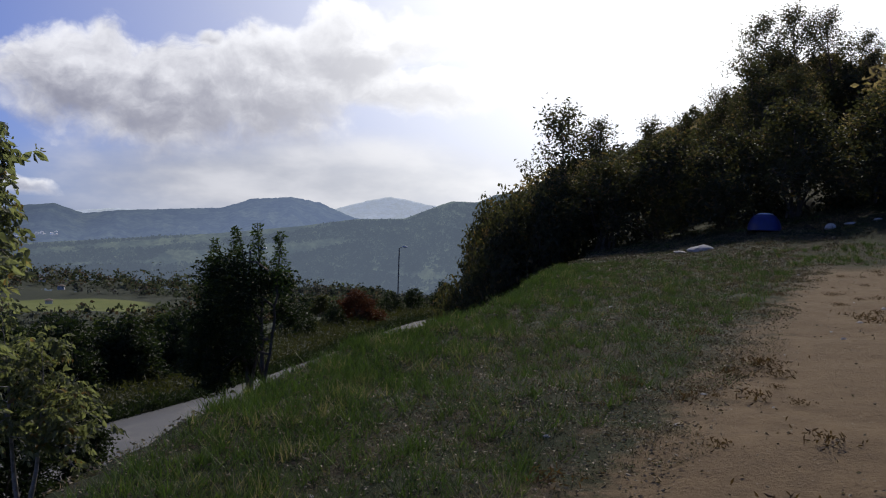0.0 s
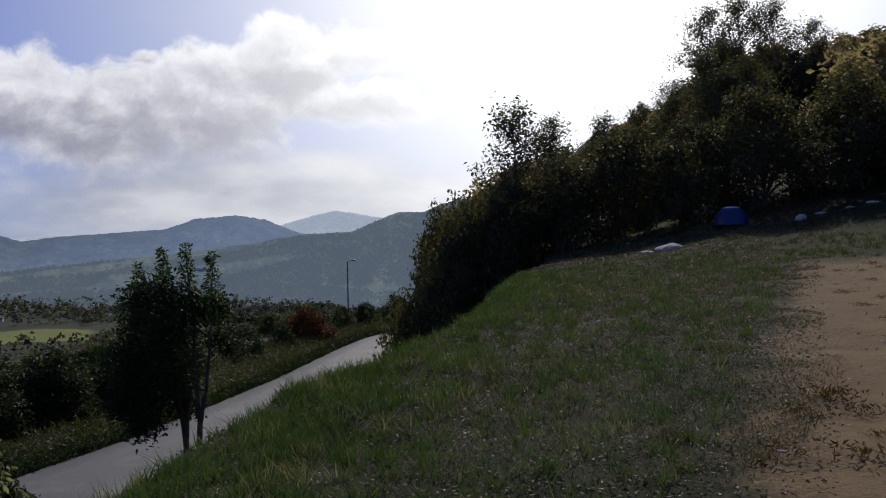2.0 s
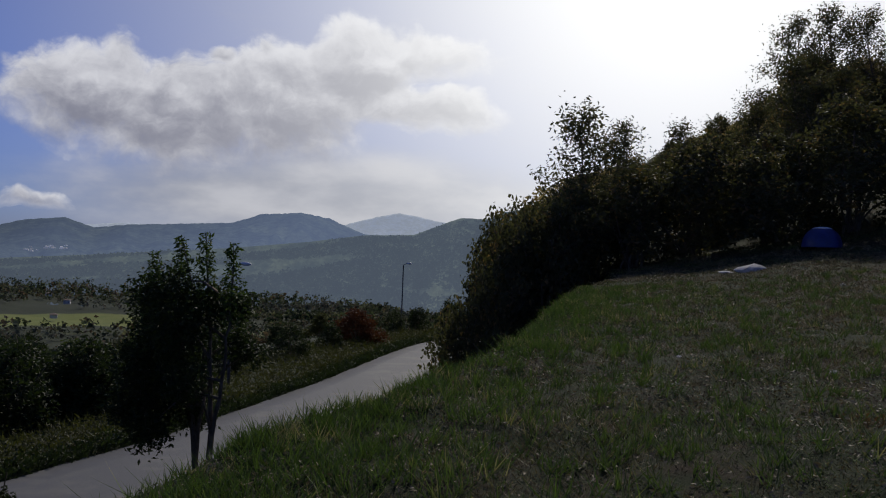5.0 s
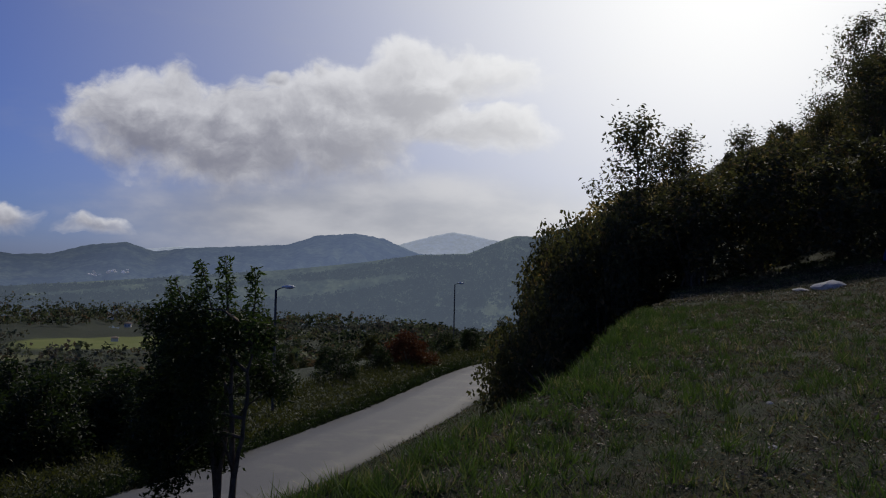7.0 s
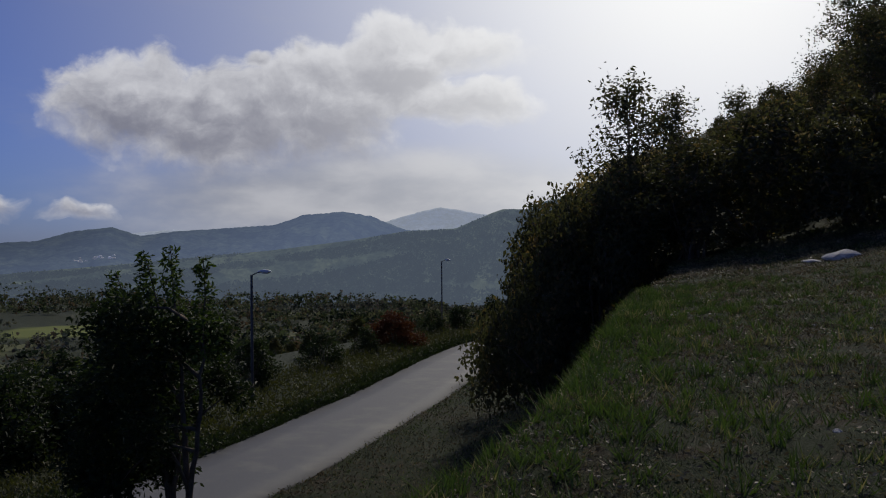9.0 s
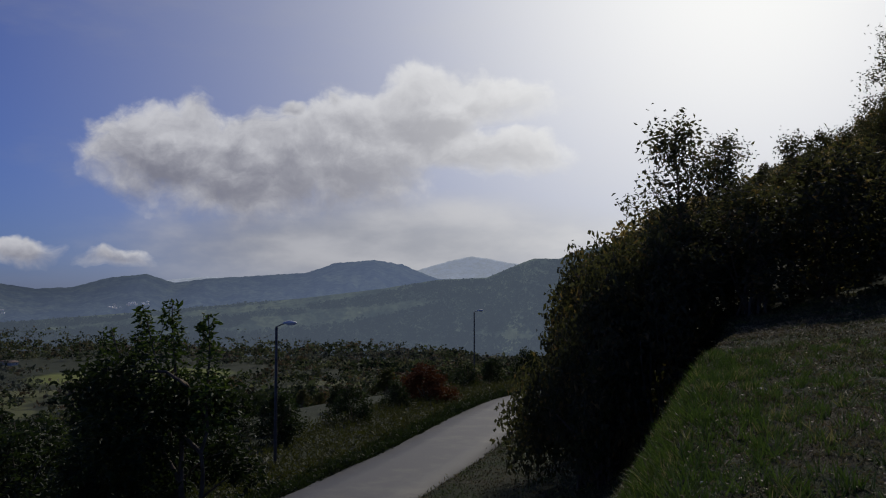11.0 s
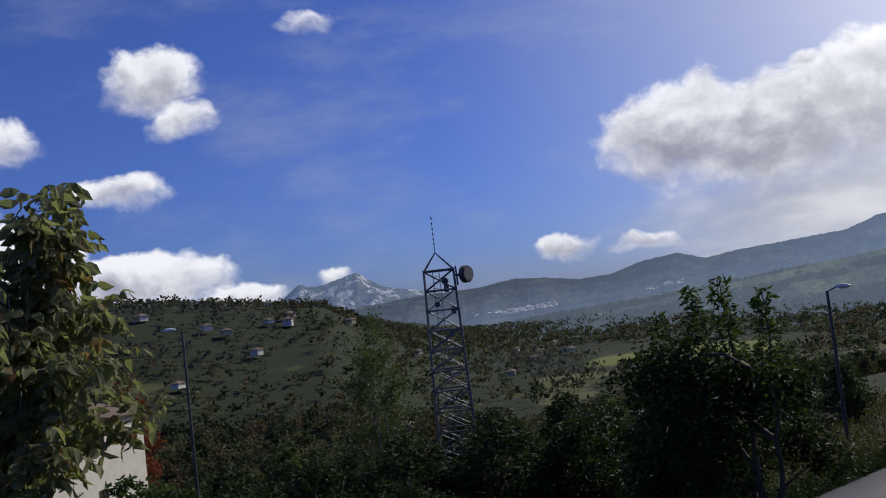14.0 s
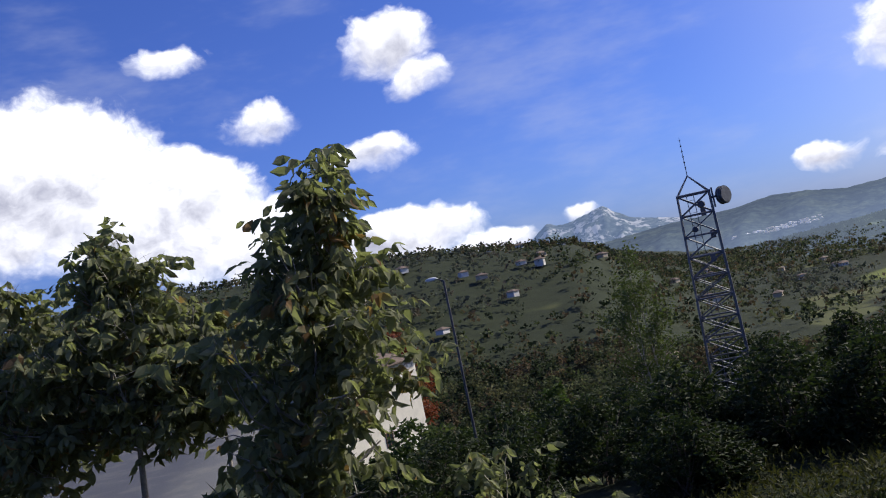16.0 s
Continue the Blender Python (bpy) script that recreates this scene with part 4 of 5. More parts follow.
for i in range(64):
    y = 40 + 84 * (i + rng.uniform()) / 64
    x = float(road_x(y)) - 9 - 30 * rng.uniform() ** 1.3
    a = math.degrees(math.atan2(y - 9, x - 0.5))
    k = (1.7 + math.hypot(x, y - 9) * math.tan(radians(np.interp(a, [90, 93, 97, 110, 120, 130], [-3.4, -3.8, -4.9, -5.8, -7.5, -8.5]) - 1.5 * rng.uniform())) - float(land(x, y))) / 4.4
    if k > 0.3 and math.hypot(x + 37, y - 62) > 4:
        clone(near_kinds[i % 4], at(x, y, i * 1.1) @ Matrix.Diagonal((max(min(k, 1.5), 0.9), max(min(k, 1.5), 0.9), min(k, 2.2), 1)))
shrub("autumn_bush", at(-8.6, 94, 0.3), "rust-brown autumn bush beside the road", "bush", 90, 3.6, 2.8, 0.24, 5000, M_RUST, M_BARK, 10)
for i in range(110):
    a, r = rng.uniform(93, 152), 52 + 130 * rng.uniform() ** 1.2
    x, y = r * math.cos(radians(a)), 15 + r * math.sin(radians(a))
    if x > road_x(y) - 12 or (a > 147 and 70 < r < 112) or math.hypot(x + 37, y - 62) < 4:
        continue
    most = np.interp(a, [93, 100, 110, 120, 130, 140, 152], [-3.4, -4.6, -5.6, -5.8, -6.2, -6.4, -5.8]) + 0.55 * math.sin(a * 1.1) + 0.5 * math.sin(a * 2.7 + 1) - 3.0 * rng.uniform() ** 1.5 + (1.3 if i % 7 == 0 else 0)
    k = min(rng.uniform(0.7, 1.35), (2.0 + r * math.tan(radians(most)) - float(land(x, y))) / 6.0)
    if k < 0.35:
        k = 0.35
    if len(low_kinds) < 5:
        mats = [M_LEAF, M_YOUNG, M_BIRCH, M_VERGE, M_WOOD_LEAF]
        low_kinds.append(shrub("tree", at(x, y, i, k), "bushy tree among the growth of the valley side", "tree", 100 + i, 6.0, 2.5, 0.42, 1600, mats[len(low_kinds)], M_BARK, 12, "trees of the valley side", low=0.12))
    else:
        clone(low_kinds[i % 5], at(x, y, i * 1.3) @ Matrix.Diagonal((k, k, k, 1)))
plant("birch_tree", at(-34.0, 51.8, 0.5), "light green birch with a thin pale trunk", "tree", 130, rise(-34.0, 51.8, 1.9), 2.6, 0.08, 0.12, 84, 0.20, 7000, M_BIRCH, M_PALE_BARK, leaders=3, lift=0.10, clump=0.20, splay=1.6)
for i, (x, y, top) in enumerate([(-94.9, 74.7, 0.8), (-141.3, 67.6, -0.0)]):
    shrub("autumn_tree", at(x, y), "rust-red autumn tree behind a house", "tree", 131 + i, rise(x, y, top), 4.2, 0.5, 3200, M_RUST_TREE, M_BARK, 12, "autumn trees by the houses", low=0.3)


def woods(name, label, n, near, far, tufts_each, tuft, seed):
    """Crowns of the valley's woods, too many and too far to tell apart: each a dome of leafy tufts."""
    g = np.random.default_rng(seed)
    deg = g.uniform(78, 178, n)
    a = np.radians(deg)
    first = np.maximum(near, np.interp(deg, [78, 114, 122, 146, 152, 178], [165, 165, 76, 76, 165, 165]))
    last = np.minimum(far, np.interp(deg, [78, 92, 100, 112, 126, 178], [560, 620, 900, 1300, 1450, 1450]))
    r = np.sqrt(first ** 2 + (last ** 2 - first ** 2) * g.uniform(size=n))
    x, y = r * np.cos(a), 15 + r * np.sin(a)
    open_field = waves(x, y, 0.013) + 0.6 * waves(x + 40, y, 0.029)
    keep = (last > first) & ((open_field < 0.62) | (r < 160)) & (x < np.interp(y, ROAD_Y, ROAD_X, right=60) - 20)
    keep &= (np.hypot(x + 85, y - 63) > 9.5) & (np.hypot(x + 37, y - 62) > 5) & (np.hypot(x + 114, y - 55) > 15)
    keep &= np.hypot(x + 219, (y - 530) * 0.8) > 62
    x, y, r = x[keep], y[keep], r[keep]
    n, k = len(x), tufts_each
    size = g.uniform(1.3, 3.4, n) * (1 + r / 2600) * np.where(r < 160, 0.62, 1.0)
    tall = g.uniform(0.8, 1.5, n)
    middle = np.stack([x, y, land(x, y) + size * 0.6], -1)
    d = g.normal(size=(n, k, 3))
    d /= np.linalg.norm(d, axis=2, keepdims=True)
    d[..., 2] = np.abs(d[..., 2]) * tall[:, None]
    c = (middle[:, None] + d * (size[:, None] * g.uniform(0.45, 1.05, (n, k)))[..., None]).reshape(-1, 3)
    me = leaf_mesh(name, c, np.repeat(size * tuft, k)[:, None], M_FAR_WOOD, g, 0.8, 0.0)
    return tagged(new(name, me), label, "woods", kind="stuff")


woods("near_woods", "dark mixed trees and hedges on the valley side", 8000, 76, 330, 40, 0.36, 5)
woods("far_woods", "mixed woods and hedges covering the valley", 17000, 330, 1450, 14, 0.62, 6)


def ridge_woods():
    """Wooded flank of the foothill beyond the valley."""
    g = np.random.default_rng(41)
    n = 15000
    deg, t = g.uniform(84, 125, n), g.uniform(0.02, 0.97, n)
    el = np.interp(deg, [p[0] for p in FOOTHILL], [p[1] for p in FOOTHILL])
    r = 1500 - 950 * (1 - t)
    x, y = r * np.cos(np.radians(deg)), 15 + r * np.sin(np.radians(deg))
    z = -52 + (2.1 + np.tan(np.radians(el)) * 1500 + 52) * t ** 1.25
    keep = waves(x, y, 0.011) + 0.5 * waves(x, y, 0.03) < 0.35
    x, y, z = x[keep], y[keep], z[keep]
    n, k = len(x), 10
    size = g.uniform(2.0, 5.0, n)
    d = g.normal(size=(n, k, 3))
    d /= np.linalg.norm(d, axis=2, keepdims=True)
    d[..., 2] = np.abs(d[..., 2])
    c = (np.stack([x, y, z], -1)[:, None] + d * (size[:, None] * g.uniform(0.5, 1.0, (n, k)))[..., None]).reshape(-1, 3)
    # leaf material carries the foothill's painted haze glow
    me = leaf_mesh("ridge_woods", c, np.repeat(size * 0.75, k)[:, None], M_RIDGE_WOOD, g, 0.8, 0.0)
    return tagged(new("ridge_woods", me), "woods with painted haze on the flank of the foothill", "woods", kind="stuff")


ridge_woods()


# ---------------------------------------------------------------- grass and weeds
def track_off(x, y):
    return x - (0.475 * y - 2.2)


def grass(name, n, seed, reach, length, label, dry):
    g = np.random.default_rng(seed)
    y = 3.0 + (reach - 3.0) * g.uniform(size=n) ** 1.35
    x = g.uniform(-7, 1, n) * 0.55 + g.uniform(0, 1, n) * (3 + 0.42 * y)
    clump = waves(x, y, 2.1) + 0.7 * waves(x, y, 5.3)
    off = track_off(x, y) + 0.9 * waves(x, y, 1.1)
    keep = ((off < 0.1) | (off > 5.6) | (y > 30)) & (clump + g.uniform(-1, 1, n) * 1.1 > -0.5)
    x, y = x[keep], y[keep]
    n = len(x)
    z = land(x, y)
    L = length * g.uniform(0.5, 1.35, n) * (1 + 0.5 * np.clip(waves(x, y, 0.9), 0, 1)) * (1 + y / 60)
    lean = g.normal(size=(n, 2)) * 0.95
    wid = 0.0022 + 0.00030 * y
    turn = g.uniform(0, math.pi, n)
    side = np.stack([np.cos(turn), np.sin(turn), np.zeros(n)], -1) * wid[:, None]
    foot = np.stack([x, y, z - 0.02], -1)
    tip = foot + np.stack([lean[:, 0] * L, lean[:, 1] * L, L * 0.92], -1)
    v = np.stack([foot - side, foot + side, tip], 1).reshape(-1, 3)
    f = np.arange(n * 3).reshape(-1, 3)
    return tagged(new(name, mesh_of(name, v, f, dry)), label, "grass", kind="stuff")


grass("grass", 400000, 1, 48, 0.044, "short rough green grass on the slope", M_GRASS)
grass("dry_grass", 110000, 2, 48, 0.050, "dry straw-coloured stalks among the grass", M_STRAW)


def tufts():
    """Longer tufts, thickest along the edge of the bank."""
    g = np.random.default_rng(17)
    y = g.uniform(4, 36, 5200)
    edge = np.interp(y, [4, 10, 16, 21, 27, 36], [-2.2, -1.9, -1.0, 0.4, 1.8, 4.2])
    x = edge + np.abs(g.normal(size=5200)) * 1.3 - 0.5
    wide = g.uniform(size=5200) < 0.45
    x = np.where(wide, edge + g.uniform(0, 1, 5200) * (2 + 0.42 * y), x)
    keep = (track_off(x, y) < -0.2) | (y > 30)
    x, y = x[keep], y[keep]
    k = 15
    cx, cy = np.repeat(x, k) + g.normal(size=len(x) * k) * 0.05, np.repeat(y, k) + g.normal(size=len(x) * k) * 0.05
    L = np.repeat(g.uniform(0.09, 0.24, len(x)), k) * g.uniform(0.6, 1.2, len(cx))
    lean = g.normal(size=(len(cx), 2)) * 0.55
    foot = np.stack([cx, cy, land(cx, cy) - 0.02], -1)
    t = g.uniform(0, math.pi, len(cx))
    side = np.stack([np.cos(t), np.sin(t), 0 * t], -1) * (0.003 + 0.0003 * cy)[:, None]
    tip = foot + np.stack([lean[:, 0] * L, lean[:, 1] * L, L], -1)
    v = np.stack([foot - side, foot + side, tip], 1).reshape(-1, 3)
    return tagged(new("grass_tufts", mesh_of("grass_tufts", v, np.arange(len(v)).reshape(-1, 3), M_TUFT)), "longer grass tufts along the edge of the bank", "grass", kind="stuff")


tufts()


def litter():
    """Fallen leaves and dead stalks lying in the grass and along the track."""
    g = np.random.default_rng(23)
    n = 90000
    y = 4.0 + 40 * g.uniform(size=n) ** 1.4
    x = -3.0 + g.uniform(size=n) * (6 + 0.45 * y)
    keep = waves(x, y, 1.4) + 0.8 * waves(x + 3, y, 0.6) + g.uniform(-1, 1, n) * 1.2 > -0.1
    keep &= (track_off(x, y) < 0.8) | (g.uniform(size=n) < 0.06)
    x, y = x[keep], y[keep]
    c = np.stack([x, y, land(x, y) + g.uniform(0.01, 0.05, len(x))], -1)
    me = leaf_mesh("fallen_leaves", c, (0.030 + 0.0012 * y)[:, None], M_LITTER, g, 0.55, 0.1, np.array([1, 1, 0.35]))
    return tagged(new("fallen_leaves", me), "pale dead leaves scattered in the grass", "leaves", kind="stuff")


litter()


def verge(name, n, seed, label, mat, near, wide, length):
    """Rank growth along the edge of the road."""
    g = np.random.default_rng(seed)
    y = g.uniform(30, 118, n)
    x = road_x(y) - ROAD_HALF - near - wide * g.uniform(size=n) ** 1.4
    if near < 0:
        x = road_x(y) + ROAD_HALF - near + wide * g.uniform(size=n) ** 1.4
    d = g.normal(size=(n, 3))
    c = np.stack([x, y, land(x, y) + np.abs(d[:, 2]) * length * (0.6 + 0.5 * waves(x, y, 0.8))], -1)
    return tagged(new(name, leaf_mesh(name, c, length, mat, g, 0.22, -0.9)), label, "grass", kind="stuff")


verge("verge_weeds", 22000, 3, "dark rank weeds along the road's far edge", M_LEAF, 0.15, 1.3, 0.30)
verge("verge_grass", 24000, 4, "yellowish tall grass on the roadside strip", M_VERGE, 1.2, 7.0, 0.34)
verge("bank_grass", 40000, 5, "rough grass on the steep bank above the road", M_GRASS, -0.2, 10.0, 0.15)


def weed(m):
    g = np.random.default_rng(9)
    root = thing("weed", m, "small reddish weed on the bare dirt track", "weed", "weeds on the track")
    c = g.normal(size=(70, 3)) * np.array([0.10, 0.10, 0.02]) + np.array([0, 0, 0.03])
    piece("leaves", leaf_mesh("leaves", c, 0.05, M_WEED, g, 0.3, -0.6), root)
    return root


g = np.random.default_rng(12)
proto = None
for i in range(70):
    y = g.uniform(5, 28)
    x = 0.475 * y - 2.2 + g.uniform(-0.6, 5.4)
    k = g.uniform(0.5, 1.5)
    if proto is None:
        proto = weed(at(x, y))
    else:
        clone(proto, at(x, y, i) @ Matrix.Diagonal((k, k, k, 1)))


def stone(m, seed, label="pale broken stone lying on the ground", name="stone", group="stones on the ground"):
    bm = bmesh.new()
    bmesh.ops.create_icosphere(bm, subdivisions=2, radius=0.5)
    for v in bm.verts:
        v.co *= 1 + 0.35 * noise.noise(v.co * 2.1 + Vector((seed * 3.7, 0, 0)))
        v.co.z = max(v.co.z * 0.62, -0.12)
    ob = part(name, bm, M_STONE)
    ob.matrix_world = m
    return tagged(ob, label, "stone", group)


stones = [stone(at(1.0, 6.3, 0.3) @ Matrix.Diagonal((0.16, 0.12, 0.13, 1)), 1), stone(at(11.3, 39.5, 0.4) @ Matrix.Diagonal((1.5, 0.9, 0.75, 1)), 2, "pale flat boulder in the grass before the wood"),
          stone(at(10.2, 39.3, 1.4) @ Matrix.Diagonal((0.9, 0.6, 0.22, 1)), 3), stone(at(17.5, 41.2, 0.2) @ Matrix.Diagonal((0.5, 0.45, 0.75, 1)), 4, "pale upright block of stone before the wood")]
for i in range(60):
    y = g.uniform(5, 34)
    x = g.uniform(-1.0, 2 + 0.42 * y)
    s = g.uniform(0.03, 0.11) * (2.2 if g.uniform() < 0.12 else 1)
    copy = copy_thing(stones[i % 3], at(x, y, i * 1.1))
    copy.scale = (s, s * 0.8, s * 0.8)
    tagged(copy, "small pale stone on the ground")
for i in range(7):
    copy = copy_thing(stones[2], at(18.5 + i * 0.9, 41 - i * 0.35 + g.uniform(-0.5, 0.5), i))
    copy.scale = (g.uniform(0.4, 0.9), 0.4, g.uniform(0.2, 0.45))
for i, (x, y) in enumerate([(-13.0, 51.6), (-13.2, 50.4), (-12.0, 55.0)]):
    copy = copy_thing(stones[0], at(x, y, i))
    copy.scale = (0.55, 0.3, 0.2)


# ---------------------------------------------------------------- street lamps
def street_lamp(x, y, top, turn, label):
    z0 = float(land(x, y)) - 0.1
    h = top - z0
    root = thing("street_lamp", Matrix.Translation((x, y, z0)) @ Matrix.Rotation(turn, 4, "Z"), label, "street lamp", "street lamps")
    bm = bmesh.new()
    rod(bm, (0, 0, 0), (0, 0, 0.9), 0.09, 0.09, 12)
    rod(bm, (0, 0, 0.9), (0, 0, h - 0.15), 0.095, 0.07, 12)
    part("pole", bm, M_DARK_STEEL, root, smooth=False)
    bm = bmesh.new()
    for k in range(5):
        a0, a1 = k / 5, (k + 1) / 5
        rod(bm, (a0 * 0.45, 0, h - 0.2 + 0.18 * math.sin(a0 * 1.57)), (a1 * 0.45, 0, h - 0.2 + 0.18 * math.sin(a1 * 1.57)), 0.032, 0.032, 8)
    part("arm", bm, M_DARK_STEEL, root)
    bm = bmesh.new()
    bmesh.ops.create_uvsphere(bm, u_segments=16, v_segments=10, radius=0.5)
    for v in bm.verts:
        taper = 0.75 + 0.35 * v.co.x
        v.co = Vector((v.co.x * 0.80 + 0.72, v.co.y * 0.34 * taper, (v.co.z * 0.30 if v.co.z > 0 else v.co.z * 0.10) + h))
    head = part("lamp_head", bm, M_WHITE, root, "pale grey lamp head", True)
    bm = bmesh.new()
    bmesh.ops.create_uvsphere(bm, u_segments=14, v_segments=8, radius=0.5)
    for v in bm.verts:
        v.co = Vector((v.co.x * 0.5 + 0.78, v.co.y * 0.22, min(v.co.z * 0.14, 0.0) + h - 0.035))
    part("lens", bm, M_WHITE, head, smooth=True)
    return root


street_lamp(-45.6, 47.8, 2.5, radians(225), "dark steel street lamp with a pale curved head")
street_lamp(-13.2, 62.4, 0.8, radians(10), "dark steel street lamp beside the asphalt road")
street_lamp(-5.8, 120.4, 0.8, radians(10), "far dark street lamp beside the asphalt road")


# ---------------------------------------------------------------- lattice tower
def lattice_tower(x, y, top, turn):
    z0 = float(land(x, y)) - 0.1
    h = top - z0
    root = thing("lattice_tower", Matrix.Translation((x, y, z0)) @ Matrix.Rotation(turn, 4, "Z"), "galvanised steel lattice tower with a drum antenna", "tower")

    def corner(k, z):
        w = 1.30 - 0.32 * z / h
        return Vector(((-w, -w, z), (w, -w, z), (w, w, z), (-w, w, z))[k])

    levels = [h - i * 1.3 for i in range(int(h / 1.3) + 1)]
    for k in range(4):
        bm = bmesh.new()
        rod(bm, corner(k, 0), corner(k, h + 0.05), 0.085, 0.065, 6)
        part("leg", bm, M_STEEL, root)
    for i, z in enumerate(levels):
        for k in range(4):
            bm = bmesh.new()
            rod(bm, corner(k, z), corner((k + 1) % 4, z), 0.055, None, 6)
            part("crossbar", bm, M_STEEL, root)
            if i + 1 < len(levels):
                bm = bmesh.new()
                a, b = (k, (k + 1) % 4) if (i + k) % 2 else ((k + 1) % 4, k)
                rod(bm, corner(a, z), corner(b, levels[i + 1]), 0.04, None, 6)
                part("diagonal_brace", bm, M_STEEL, root)
                bm = bmesh.new()
                rod(bm, corner(b, z), corner(a, levels[i + 1]), 0.035, None, 6)
                part("diagonal_brace", bm, M_STEEL, root)
    apex = Vector((-0.1, 0, h + 1.2))
    for k in range(4):
        bm = bmesh.new()
        rod(bm, corner(k, h), apex, 0.045, None, 6)
        part("apex_strut", bm, M_STEEL, root)
    bm = bmesh.new()
    rod(bm, apex, apex + Vector((0, 0, 2.5)), 0.03, 0.012, 6)
    for k in range(6):
        rod(bm, apex + Vector((0, 0, 0.5 + k * 0.35)), apex + Vector((0, 0, 0.58 + k * 0.35)), 0.055, None, 6)
    part("whip_antenna", bm, M_DARK_STEEL, root, "thin dark whip antenna")
    drum = bmesh.new()
    m = Matrix.Translation((1.75, -0.7, h - 0.45)) @ Matrix.Rotation(radians(-40), 4, "Z") @ Matrix.Rotation(radians(90), 4, "Y")
    bmesh.ops.create_cone(drum, cap_ends=True, segments=28, radius1=0.50, radius2=0.54, depth=0.5, matrix=m)
    bmesh.ops.bevel(drum, geom=[e for e in drum.edges if e.calc_length() < 0.2], offset=0.05, segments=2, affect="EDGES")
    d = part("drum_antenna", drum, M_STEEL, root, "grey drum antenna on a bracket")
    for z in (-0.12, 0.12):
        bm = bmesh.new()
        m2 = Matrix.Translation((1.75 + z * 0.77, -0.7 - z * 0.64, h - 0.45)) @ Matrix.Rotation(radians(-40), 4, "Z") @ Matrix.Rotation(radians(90), 4, "Y")
        bmesh.ops.create_cone(bm, cap_ends=True, segments=28, radius1=0.57, radius2=0.57, depth=0.05, matrix=m2)
        part("hoop", bm, M_DARK_STEEL, d)
    bm = bmesh.new()
    rod(bm, corner(1, h - 1.1) + Vector((0.15, 0.1, 0)), corner(1, h + 0.15) + Vector((0.15, 0.1, 0)), 0.06)
    rod(bm, corner(1, h - 0.45), (1.6, -0.7, h - 0.45), 0.07)
    part("bracket", bm, M_STEEL, root)
    for dx, dy, dz, r in ((0.35, -1.0, -0.75, 0.24), (-0.3, -1.0, -2.2, 0.2)):
        bm = bmesh.new()
        bmesh.ops.create_cone(bm, cap_ends=True, segments=18, radius1=r, radius2=r * 0.8, depth=0.22, matrix=Matrix.Translation((dx, dy, h + dz)) @ Matrix.Rotation(radians(90), 4, "X"))
        part("small_dish", bm, M_DARK_STEEL, root)
    for i in range(3):
        bm = bmesh.new()
        box(bm, (0.32, 0.22, 0.5), Matrix.Translation((0.4 + 0.3 * (i % 2), 0.55, h - 1.2 - 1.5 * i)), 0.02)
        part("equipment_box", bm, M_STEEL, root)
    for s in (-0.22, 0.22):
        bm = bmesh.new()
        rod(bm, (s - 0.2, 0.9, 0), (s - 0.2, 0.9, h), 0.025, None, 6)
        part("ladder_rail", bm, M_STEEL, root)
    for i in range(int(h / 0.4)):
        bm = bmesh.new()
        rod(bm, (-0.42, 0.9, 0.3 + i * 0.4), (0.02, 0.9, 0.3 + i * 0.4), 0.015, None, 5)
        part("ladder_rung", bm, M_STEEL, root)
    return root


lattice_tower(-37.3, 62.2, 4.45, radians(38))


